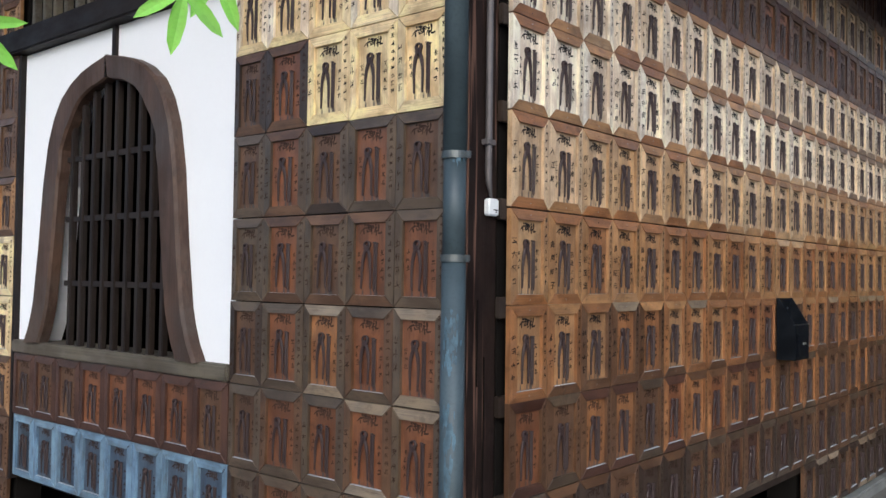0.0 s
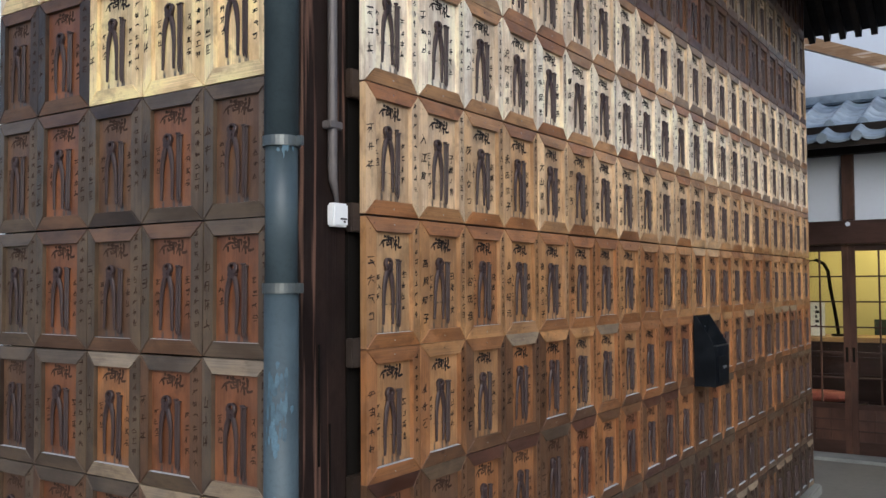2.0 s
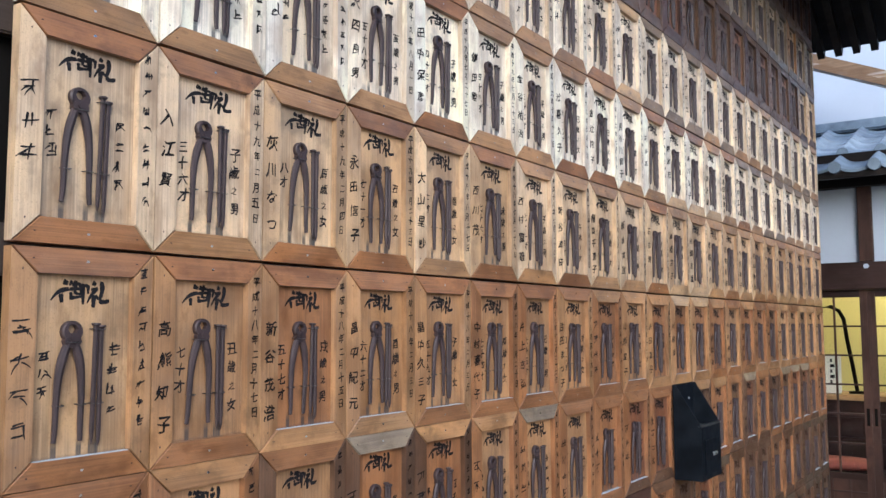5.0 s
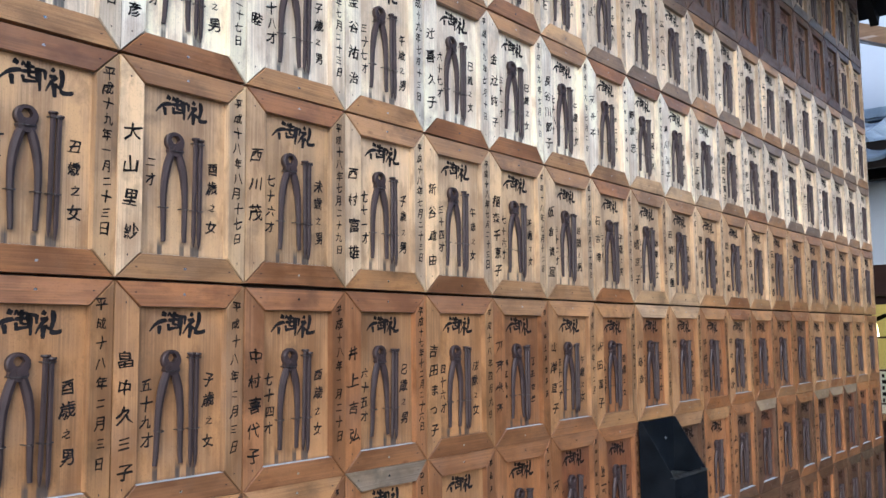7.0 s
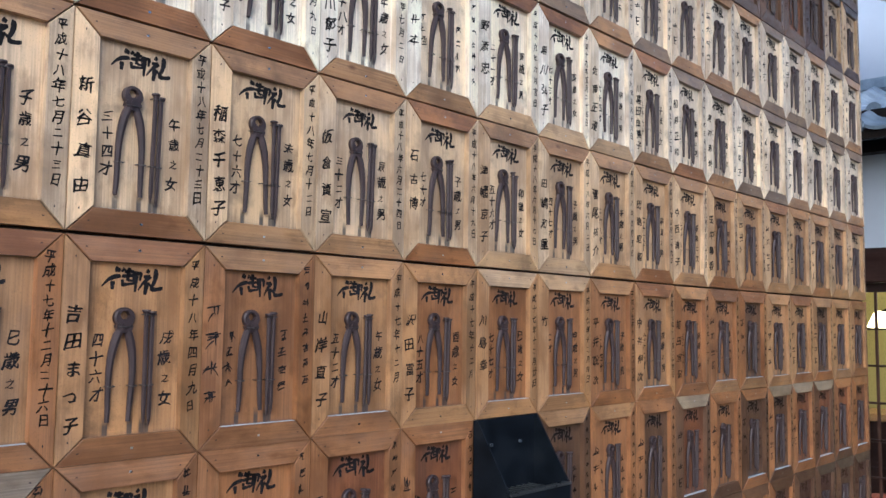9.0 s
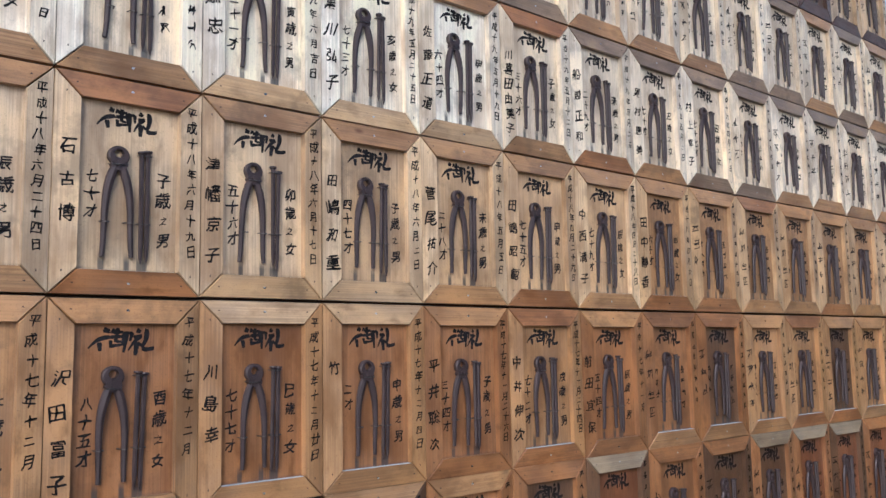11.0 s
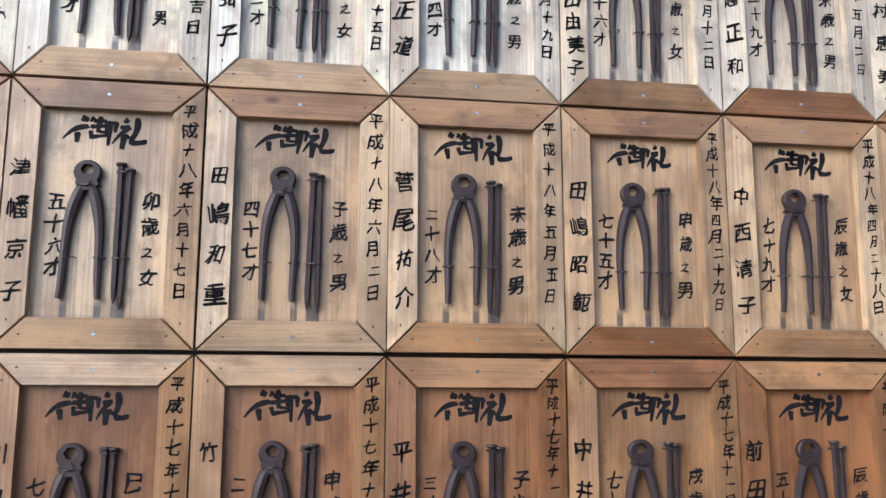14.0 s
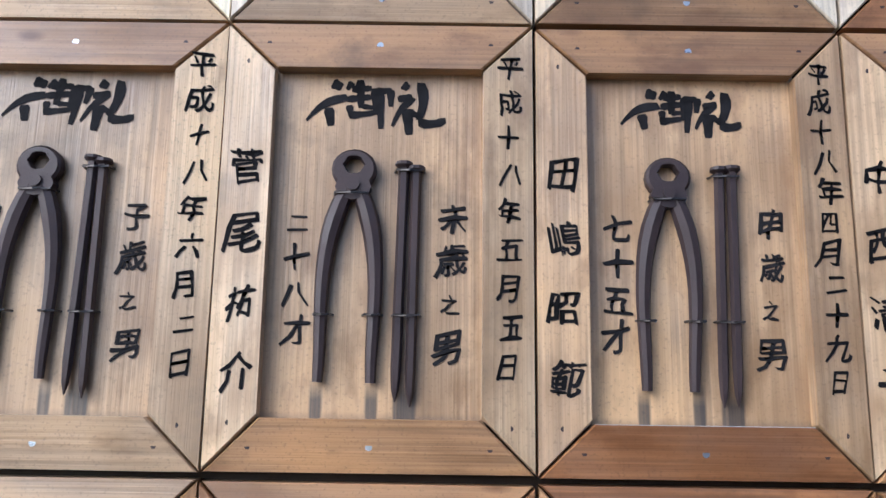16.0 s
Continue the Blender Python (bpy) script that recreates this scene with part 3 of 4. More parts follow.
# ---- eaves of the hall ----
roof = bmesh.new()
EV = 0.95
zi, zo = 4.40, 3.83
pts_in = [(-9.5, LEFT_Y), (WALL_X, LEFT_Y), (WALL_X, END_Y), (-9.5, END_Y)]
pts_out = [(-9.5, LEFT_Y - EV), (WALL_X + EV, LEFT_Y - EV), (WALL_X + EV, END_Y + EV), (-9.5, END_Y + EV)]
ring = []
for (xi, yi), (xo, yo) in zip(pts_in, pts_out):
    ring.append([bm_v for bm_v in (roof.verts.new((xi, yi, zi)), roof.verts.new((xo, yo, zo)), roof.verts.new((xo, yo, zo + 0.12)), roof.verts.new((xi, yi, zi + 0.14)))])
for a, b in zip(ring, ring[1:]):
    for j in range(3):
        roof.faces.new((a[j], a[j + 1], b[j + 1], b[j]))
roof.faces.new([r_[3] for r_ in ring])
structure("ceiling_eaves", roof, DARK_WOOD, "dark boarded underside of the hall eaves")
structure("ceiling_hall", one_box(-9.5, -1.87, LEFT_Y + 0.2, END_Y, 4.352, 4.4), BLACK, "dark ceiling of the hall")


def rafter(bm, a, b, w, h):
    a, b = Vector(a), Vector(b)
    d = (b - a).normalized()
    s = d.cross(Vector((0, 0, 1))).normalized() * w / 2
    u = s.cross(d).normalized() * h
    v = [bm.verts.new(p + q) for p in (a, b) for q in (s, -s, -s - u, s - u)]
    for q in ((0, 1, 2, 3), (7, 6, 5, 4), (0, 4, 5, 1), (1, 5, 6, 2), (2, 6, 7, 3), (3, 7, 4, 0)):
        bm.faces.new([v[i] for i in q])
    return bm


eaves = thing("rafters", pose(0, 0, 0), "dark wooden rafters under the hall eaves", "rafters")
for i in range(28):
    x = WALL_X + EV - 0.06 - i * 0.125
    inner_y = END_Y + max(0.0, x - WALL_X)
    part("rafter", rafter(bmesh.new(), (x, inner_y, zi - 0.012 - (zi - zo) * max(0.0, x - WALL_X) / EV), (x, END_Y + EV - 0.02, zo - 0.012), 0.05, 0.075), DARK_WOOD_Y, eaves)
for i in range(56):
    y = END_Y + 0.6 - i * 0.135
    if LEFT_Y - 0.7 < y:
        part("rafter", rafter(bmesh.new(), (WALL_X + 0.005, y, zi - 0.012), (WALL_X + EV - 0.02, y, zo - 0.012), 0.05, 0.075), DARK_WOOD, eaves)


# ---- the building across the passage ----
FY = FACADE_Y
structure("step_stone", one_box(-6, 5, FY - 0.28, FY + 0.1, -0.02, 0.028, bevel=0.01), STONE, "grey-blue stone step along the building")
structure("wall_facade_plaster", one_box(-6, 5, FY + 0.02, FY + 0.12, 2.23, 2.99), PALE_PLASTER, "pale grey-white plaster wall panel")
structure("beam_head", one_box(-6, 5, FY - 0.05, FY + 0.1, 2.0, 2.226, bevel=0.008), RED_WOOD, "dark red-brown wooden head beam over the doors")
structure("wall_room_back", one_box(-6, 5, FY + 2.2, FY + 2.3, 0.0, 3.0), YELLOW_WALL, "warm yellow plaster wall inside the room")
structure("wall_room_left", one_box(-6.1, -6, FY + 0.12, FY + 2.2, 0.0, 3.0), YELLOW_WALL, "yellow plaster side wall")
structure("wall_room_right", one_box(5, 5.1, FY + 0.12, FY + 2.2, 0.0, 3.0), YELLOW_WALL, "yellow plaster side wall")
structure("ceiling_room", one_box(-6, 5, FY + 0.12, FY + 2.2, 2.6, 2.7), PALE_PLASTER, "pale ceiling of the room")
structure("floor_room", one_box(-6, 5, FY + 0.1, FY + 2.2, 0.0, 0.05), COUNTER_WOOD, "brown wooden floor of the room")
for x in (-4.0, -1.79, 0.4, 2.6):
    structure("trim_column", one_box(x - 0.055, x + 0.055, FY - 0.03, FY + 0.11, 2.23, 2.985, bevel=0.006), RED_WOOD_UP, "dark red-brown wooden column")
cap = thing("nail_cover", facing_south(-1.79, FY - 0.052, 2.19), "small pale metal nail cover on the beam", "fitting")
part("disc", prism(bmesh.new(), [(0.022 * math.cos(a * math.pi / 3), 0.022 * math.sin(a * math.pi / 3)) for a in range(6)], 0, 0.015), PALE_PLASTER, cap)


def lattice_door(x0, x1, y, pull):
    """A sliding door: glazed lattice above, boarded panel below."""
    d = thing("sliding_door", pose(x0, y, 0.03), "brown wooden lattice sliding door with glass panes", "door", "sliding doors of the building")
    w, h, s = x1 - x0, 1.968, 0.058
    part("stile", one_box(0, s, 0, 0.032, 0, h, bevel=0.003), RED_WOOD_UP, d)
    part("stile", one_box(w - s, w, 0, 0.032, 0, h, bevel=0.003), RED_WOOD_UP, d)
    part("top_rail", one_box(s, w - s, 0.002, 0.03, h - 0.06, h), RED_WOOD, d)
    part("bottom_rail", one_box(s, w - s, 0.002, 0.03, 0, 0.12), RED_WOOD, d)
    part("middle_rail", one_box(s, w - s, 0.002, 0.03, 0.42, 0.47), RED_WOOD, d)
    part("panel", one_box(s, w - s, 0.01, 0.022, 0.12, 0.42), RED_WOOD_UP, d)
    for i in range(1, 6):
        part("panel_slat", one_box(s + (w - 2 * s) * i / 6 - 0.008, s + (w - 2 * s) * i / 6 + 0.008, 0.003, 0.01, 0.12, 0.42), RED_WOOD_UP, d)
    for i in range(2):
        part("panel_rail", one_box(s, w - s, 0.002, 0.0096, 0.21 + i * 0.1, 0.222 + i * 0.1), RED_WOOD, d)
    for i in range(1, 4):
        part("muntin", one_box(s + (w - 2 * s) * i / 4 - 0.008, s + (w - 2 * s) * i / 4 + 0.008, 0.006, 0.026, 0.47, h - 0.06), RED_WOOD_UP, d)
    for i in range(1, 6):
        z = 0.47 + (h - 0.53) * i / 6
        part("muntin", one_box(s, w - s, 0.004, 0.028, z - 0.007, z + 0.007), RED_WOOD, d)
    pane = part("pane", one_box(s, w - s, 0.013, 0.017, 0.47, h - 0.06), GLASS, d)
    pane.visible_shadow = False
    px = w - s / 2 if pull > 0 else s / 2
    part("pull", one_box(px - 0.012, px + 0.012, -0.003, 0.002, 0.86, 1.0, bevel=0.001), BLACK, d, "black recessed door pull")


lattice_door(-2.72, -1.8035, FY + 0.0, 1)
lattice_door(-1.803, -0.886, FY + 0.0, -1)
lattice_door(-3.64, -2.726, FY + 0.04, -1)
lattice_door(-0.88, 0.034, FY + 0.04, 1)
structure("wall_facade_right", one_box(0.04, 5, FY, FY + 0.08, 0.03, 1.998), RED_WOOD_UP, "brown boarded wall beside the doors")
structure("wall_facade_left", one_box(-6, -3.65, FY, FY + 0.08, 0.03, 1.998), RED_WOOD_UP, "brown boarded wall beside the doors")

# the room behind the doors
counter = thing("counter", pose(-2.6, FY + 0.75, 0.05), "dark wooden counter with a pale wooden top", "counter")
part("top", one_box(-0.9, 1.9, 0, 0.55, 0.98, 1.03, bevel=0.005), COUNTER_WOOD, counter, "pale wooden counter top")
part("front", one_box(-0.88, 1.88, 0.03, 0.06, 0.0, 0.978), RED_WOOD, counter)
for z in (0.35, 0.62, 0.8):
    part("shelf_rail", one_box(-0.88, 1.88, 0.012, 0.028, z, z + 0.03), RED_WOOD, counter)
lamp = thing("desk_lamp", pose(-2.06, FY + 0.95, 1.081), "black curved desk lamp with a glowing warm shade", "lamp")
part("foot", tube(bmesh.new(), [(0, 0, 0), (0, 0, 0.02)], 0.07, 20), BLACK, lamp)
arc = [(0, 0, 0.02), (-0.03, 0, 0.25), (-0.07, 0, 0.5), (-0.09, 0, 0.68), (-0.13, 0, 0.76), (-0.2, 0, 0.8), (-0.3, 0, 0.79), (-0.42, 0, 0.74)]
smooth(part("stem", tube(bmesh.new(), arc, 0.018, 10), BLACK, lamp))
part("shade", tube(bmesh.new(), [(-0.44, 0, 0.62), (-0.42, 0, 0.75)], [0.09, 0.05], 20), LAMP_SHADE, lamp, "glowing warm lampshade")
light = new("room_lamp", bpy.data.lights.new("room_lamp", "POINT"))
light.data.energy, light.data.color, light.data.shadow_soft_size = 34, (1.0, 0.80, 0.42), 0.15
light.location = (-1.6, FY + 1.3, 2.3)
for i, dx in enumerate((-0.42, -0.27)):
    b = thing("notice_stand", pose(-2.03 + dx * 0.8, FY + 0.85 + 0.03 * i, 1.081, -12, 0, 6), "upright cream paper notice leaning on the counter", "notice", "notices on the counter")
    part("sheet", one_box(-0.065, 0.065, -0.006, 0.006, 0.002, 0.36, bevel=0.002), PAPER, b)
    for j in range(5):
        part("writing_bar", one_box(-0.03, -0.012 + 0.02 * (j % 2), -0.0075, -0.0063, 0.29 - j * 0.05, 0.32 - j * 0.05), INK, b)
seat = thing("bench", pose(-2.35, FY + 0.35, 0.05), "low dark wooden bench inside the doors", "bench")
part("top", one_box(-0.5, 0.6, 0, 0.3, 0.36, 0.4, bevel=0.004), RED_WOOD, seat)
for x in (-0.46, 0.52):
    for y in (0.02, 0.24):
        part("leg", one_box(x, x + 0.04, y, y + 0.04, 0, 0.36), RED_WOOD_UP, seat)
cush = bmesh.new()
bmesh.ops.create_uvsphere(cush, u_segments=24, v_segments=12, radius=1.0)
for v in cush.verts:
    v.co = Vector((math.copysign(abs(v.co.x) ** 0.6, v.co.x) * 0.36, math.copysign(abs(v.co.y) ** 0.6, v.co.y) * 0.16, v.co.z * 0.055 + 0.055))
cushion = part("cushion", cush, RED_CLOTH, None, at=pose(-2.2, FY + 0.5, 0.45))
smooth(tagged(cushion, "dull red flat cushion lying on the bench", "cushion"))
sofa = thing("armchair", pose(-1.16, FY + 1.5, 0.05), "dark green cloth armchair behind the counter", "chair")
part("back", one_box(-0.66, 0.7, 0.1, 0.35, 0.3, 1.3, bevel=0.12), GREEN_CLOTH, sofa)
part("seat", one_box(-0.66, 0.7, -0.35, 0.098, 0.0, 0.5, bevel=0.06), GREEN_CLOTH, sofa)
stool = thing("stool", pose(-1.38, FY + 0.45, 0.05), "plain wooden stool inside the doors", "stool")
part("seat", one_box(-0.15, 0.15, -0.12, 0.12, 0.74, 0.78, bevel=0.005), COUNTER_WOOD, stool)
for x in (-0.14, 0.1):
    for y in (-0.11, 0.07):
        part("leg", one_box(x, x + 0.035, y, y + 0.035, 0, 0.74), COUNTER_WOOD, stool)
part("stretcher", one_box(-0.105, 0.1, -0.1, -0.08, 0.3, 0.33), COUNTER_WOOD, stool)


# ---- tiled roofs over the doors ----
def tile_bm(w, length, drop):
    """One wavy pan tile: a hump at its side, sloping down to the front."""
    bm = bmesh.new()
    n = 12
    def z_of(s):
        return 0.05 * math.exp(-((s - 0.16) / 0.13) ** 2) - 0.022 * math.sin(math.pi * min(max((s - 0.3) / 0.7, 0), 1))
    rows_ = []
    for y, lift in ((0.0, 0.0), (length, drop)):
        for dz in (0.0, -0.022):
            rows_.append([bm.verts.new((w * (i / n) * 1.06, y, z_of(i / n) + lift + dz)) for i in range(n + 1)])
    f0, b0, f1, b1 = rows_
    for i in range(n):
        bm.faces.new((f0[i], f0[i + 1], f1[i + 1], f1[i]))
        bm.faces.new((b0[i], b1[i], b1[i + 1], b0[i + 1]))
        bm.faces.new((f0[i], b0[i], b0[i + 1], f0[i + 1]))
    return bm


TW, TL = 0.29, 0.24
tile_mesh = to_mesh(tile_bm(TW, TL + 0.05, 0.105), "roof_tile", TILE)
for p in tile_mesh.polygons:
    p.use_smooth = abs(p.normal.y) < 0.75


def tile_roof(name, x0, cols, y_front, z_front, courses):
    r = tagged(new(name), "sloping roof of glossy blue-grey wavy tiles", "roof", "", "structure")
    r.matrix_basis = pose(x0, y_front, z_front)
    deck = one_box(-0.1, cols * TW + 0.1, 0.02, 0.06, -0.08, -0.03)
    part("eave_board", deck, DARK_WOOD, r)
    bm = bmesh.new()
    L = courses * TL
    v = [bm.verts.new(p) for p in ((-0.1, 0.03, -0.07), (cols * TW + 0.1, 0.03, -0.07), (cols * TW + 0.1, L, courses * 0.086 - 0.07), (-0.1, L, courses * 0.086 - 0.07))]
    bm.faces.new(v)
    part("deck", bm, DARK_WOOD, r)
    for j in range(courses):
        for i in range(cols):
            o = part("tile", tile_mesh, None, r)
            o.matrix_basis = pose(i * TW, j * TL, j * 0.086 + 0.004 * ((i * 7 + j * 3) % 3))
    for i in range(cols):
        o = part("eave_disc", tube(bmesh.new(), [(0.055, -0.02, 0.005), (0.055, 0.03, 0.005)], 0.048, 14), TILE, r)
        o.matrix_basis = pose(i * TW, 0, 0)
    return r


tile_roof("roof_lower", -4.6, 22, FY - 0.42, 2.96, 2)
tile_roof("roof_upper", -4.6, 22, FY - 0.02, 3.14, 5)
structure("beam_eave", one_box(-4.8, 2.0, FY - 0.12, FY - 0.02, 3.035, 3.125), DARK_WOOD, "dark eave beam between the two roofs")
structure("beam_wall_plate", one_box(-6, 5, FY - 0.09, FY + 0.015, 2.85, 2.93), DARK_WOOD, "black timber plate under the lower roof")
structure("wall_gable_plaster", one_box(-6, 5, FY + 1.2, FY + 1.28, 2.7, 5.2), PALE_PLASTER, "white plaster wall above the tiled roof")
structure("trim_ridge", one_box(-6, 5, FY + 1.08, FY + 1.196, 3.55, 3.66, bevel=0.02), TILE, "grey ridge course at the head of the tiles")
verge = bmesh.new()
rafter(verge, (-2.7, FY + 0.45, 4.36), (-1.0, FY + 0.45, 3.62), 0.28, 0.10)
rafter(verge, (-2.7, FY + 0.3, 4.27), (-1.0, FY + 0.3, 3.53), 0.05, 0.05)
structure("trim_bargeboard", verge, VERGE_WOOD, "weathered bare wooden bargeboard with painted white highlights")


# ---- votive plaques: framed boards with wired-on pincers and two nails ----
FW = 0.039               # width of the frame's members
PANEL_N = -0.013         # the panel lies this far behind the frame's face


def member(side, w, h):
    """One mitred member of the frame, slightly dished towards its outer edge."""
    bm = bmesh.new()
    a, b = w / 2, h / 2
    e = 0.0012
    quads = {
        "top": [(-a, b), (a, b), (a - FW, b - FW), (-a + FW, b - FW)],
        "bottom": [(a, -b), (-a, -b), (-a + FW, -b + FW), (a - FW, -b + FW)],
        "left": [(-a, -b), (-a, b), (-a + FW, b - FW), (-a + FW, -b + FW)],
        "right": [(a, b), (a, -b), (a - FW, -b + FW), (a - FW, b - FW)],
    }[side]
    c = Vector((sum(p[0] for p in quads) / 4, sum(p[1] for p in quads) / 4, 0))
    rim = []
    for i, (x, y) in enumerate(quads):
        outer = i < 2
        back, low, face = -0.024, (-0.0062 if outer else -0.002), (-0.0045 if outer else 0.0)
        p = Vector((x, y, 0))
        q = p + (c - p).normalized() * e
        rim.append([bm.verts.new((q.x, q.y, back)), bm.verts.new((q.x, q.y, low)), bm.verts.new((p.x + (c - p).normalized().x * 0.0028, p.y + (c - p).normalized().y * 0.0028, face))])
    for i in range(4):
        j = (i + 1) % 4
        for k_ in range(2):
            bm.faces.new((rim[i][k_], rim[j][k_], rim[j][k_ + 1], rim[i][k_ + 1]))
    # the ledge's skylight is put into its colour, by the second slot
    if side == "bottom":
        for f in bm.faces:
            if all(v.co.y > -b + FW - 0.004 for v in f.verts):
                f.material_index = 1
    bm.faces.new([r_[2] for r_ in rim])
    bm.faces.new([r_[0] for r_ in rim][::-1])
    return bm


def panel_bm(w, h):
    return one_box(-w / 2 + FW - 0.004, w / 2 - FW + 0.004, -h / 2 + FW - 0.004, h / 2 - FW + 0.004, -0.0235, PANEL_N)


def pincers_bm(spread):
    """Carpenter's pincers, mouth up: a round jaw with its opening, a rivet, two tapering legs."""
    bm = bmesh.new()
    n = 20
    cy, ro, HX = 0.058, 0.0165, -0.019
    z0, z1 = PANEL_N + 0.0015, PANEL_N + 0.0105
    rings = []
    for z, k_ in ((z0, 1.0), (z1 - 0.002, 1.0), (z1, 0.88)):
        out, inn = [], []
        for i in range(n):
            a = 2 * math.pi * i / n
            r = ro * k_ * (1.0 + 0.05 * math.cos(2 * a))
            out.append(bm.verts.new((HX + r * math.cos(a), cy + r * math.sin(a) * 1.02, z)))
            ri = 0.0072 / (max(abs(math.cos(a + 0.5)), abs(math.cos(a + 0.5 + math.pi / 3)), abs(math.cos(a + 0.5 - math.pi / 3)))) * (2 - k_) * 0.95
            inn.append(bm.verts.new((HX + ri * math.cos(a), cy + 0.0035 + ri * math.sin(a) * 0.92, z)))
        rings.append((out, inn))
    for (o0, i0), (o1, i1) in zip(rings, rings[1:]):
        for i in range(n):
            j = (i + 1) % n
            bm.faces.new((o0[i], o0[j], o1[j], o1[i]))
            bm.faces.new((i0[j], i0[i], i1[i], i1[j]))
    o, q = rings[-1]
    for i in range(n):
        j = (i + 1) % n
        bm.faces.new((o[i], o[j], q[j], q[i]))
    # boss and rivet under the mouth
    prism(bm, [(HX + 0.0138 * math.cos(a * math.pi / 6), cy - 0.0145 + 0.0098 * math.sin(a * math.pi / 6)) for a in range(12)], z0, z1 + 0.0005)
    prism(bm, [(HX + 0.005 * math.cos(a * math.pi / 5), cy - 0.0125 + 0.005 * math.sin(a * math.pi / 5)) for a in range(10)], z1, z1 + 0.0025)
    zc = PANEL_N + 0.0062
    for s in (-1, 1):
        pts = []
        for i in range(13):
            t = i / 12
            b0, b1, b2, b3 = s * 0.0045, s * 0.0275, s * 0.0175, s * (0.0195 + spread)
            x = HX - 0.0015 * t + (1 - t) ** 3 * b0 + 3 * (1 - t) ** 2 * t * b1 + 3 * (1 - t) * t * t * b2 + t ** 3 * b3
            pts.append((x, cy - 0.015 - t * 0.147, zc - 0.001 * t))
        tube(bm, pts, [0.0062, 0.0072, 0.0076, 0.0072, 0.0066, 0.0061, 0.0057, 0.0054, 0.0051, 0.0049, 0.0047, 0.0044, 0.0039], 8, 0.8)
    return bm


def nail_bm():
    """A square-shanked nail with a flat head, point down."""
    bm = bmesh.new()
    tube(bm, [(0, 0.066, 0), (0, -0.09, 0), (0, -0.105, 0), (0, -0.114, 0)], [0.0042, 0.004, 0.003, 0.0006], 6)
    tube(bm, [(0, 0.064, 0), (0, 0.066, 0), (0, 0.0685, 0)], [0.0048, 0.0072, 0.0066], 10)
    return bm


def wire_bm():
    """Thin wire ties that hold the iron to the board."""
    bm = bmesh.new()
    for x0, x1, y, lift in ((-0.0455, -0.0305, -0.058, 0.0125), (-0.0085, 0.0065, -0.058, 0.0125), (0.0135, 0.0355, -0.058, 0.0115), (-0.033, -0.005, 0.035, 0.0145), (0.0135, 0.0365, 0.054, 0.0115)):
        xm = (x0 + x1) / 2
        pts = [(x0, y, PANEL_N - 0.001), (x0 + 0.002, y - 0.0005, PANEL_N + lift * 0.8), (xm, y - 0.0012, PANEL_N + lift), (x1 - 0.002, y - 0.0004, PANEL_N + lift * 0.8), (x1, y, PANEL_N - 0.001)]
        tube(bm, pts, 0.0010, 5)
    return bm


def stroke(bm, z, a, b, w0, w1, bend=0.0):
    """One brush stroke from a to b, wide w0 at its head and w1 at its tail."""
    a, b = Vector((*a, 0)), Vector((*b, 0))
    d = b - a
    s = Vector((-d.y, d.x, 0)).normalized()
    left, right = [], []
    for i in range(6):
        t = i / 5
        w = (w0 + (w1 - w0) * t) / 2 * (0.72 if i in (0, 5) else 1.0 + 0.12 * math.sin(7 * t + 40 * d.x))
        c = a + d * t + s * bend * math.sin(math.pi * t)
        left.append(bm.verts.new((c.x + s.x * w, c.y + s.y * w, z)))
        right.append(bm.verts.new((c.x - s.x * w, c.y - s.y * w, z)))
    for i in range(5):
        bm.faces.new((left[i], right[i], right[i + 1], left[i + 1]))


def thanks_bm(k_=1.0, lean=0.0, seed=0):
    """The two large brushed characters at the head of each board."""
    bm = bmesh.new()
    rg = random.Random(seed)
    w = 0.0066
    def s(x0, y0, x1, y1, p=1.0, q=0.8, bend=0.0):
        j = lambda v: v + rg.uniform(-0.012, 0.012)
        f = lambda x, y: ((x - 0.5) * 0.102 * k_ - 0.005 + lean * (y - 0.5) * 0.02, 0.106 + (y - 0.5) * 0.046 * k_)
        stroke(bm, PANEL_N + 0.0005, f(j(x0), j(y0)), f(j(x1), j(y1)), w * p, w * q, bend * 0.046)
    # the first: two falling strokes and a stem, the middle, the right-hand seal
    s(0.20, 0.92, 0.29, 0.86, 1.3, 1.2); s(0.31, 0.68, 0.0, 0.28, 1.3, 0.5, -0.1); s(0.17, 0.5, 0.18, 0.2, 1.2, 1.0)
    s(0.36, 0.95, 0.31, 0.8, 0.9, 0.6); s(0.34, 0.82, 0.5, 0.85, 0.9, 0.8); s(0.32, 0.66, 0.5, 0.7, 0.9, 0.8); s(0.42, 0.98, 0.41, 0.5, 1.1, 0.9)
    s(0.33, 0.56, 0.34, 0.35, 0.9, 0.7); s(0.42, 0.52, 0.5, 0.52, 0.7, 0.6); s(0.31, 0.36, 0.52, 0.42, 1.0, 0.6)
    s(0.51, 0.84, 0.52, 0.38, 0.9, 0.7); s(0.51, 0.8, 0.64, 0.8, 0.9, 0.9); s(0.64, 0.82, 0.63, 0.52, 1.0, 0.7); s(0.56, 0.8, 0.55, 0.14, 1.0, 0.8)
    # the second: the altar radical and the long hook
    s(0.72, 0.92, 0.77, 0.84, 1.2, 1.0); s(0.68, 0.66, 0.80, 0.72, 0.9, 0.8); s(0.80, 0.7, 0.62, 0.2, 1.0, 0.5, -0.05)
    s(0.74, 0.5, 0.74, 0.05, 1.3, 1.1); s(0.76, 0.46, 0.83, 0.36, 0.9, 0.7)
    s(0.87, 0.96, 0.83, 0.3, 1.3, 1.1, 0.06); s(0.82, 0.27, 1.02, 0.3, 1.2, 1.0, -0.04)
    return bm


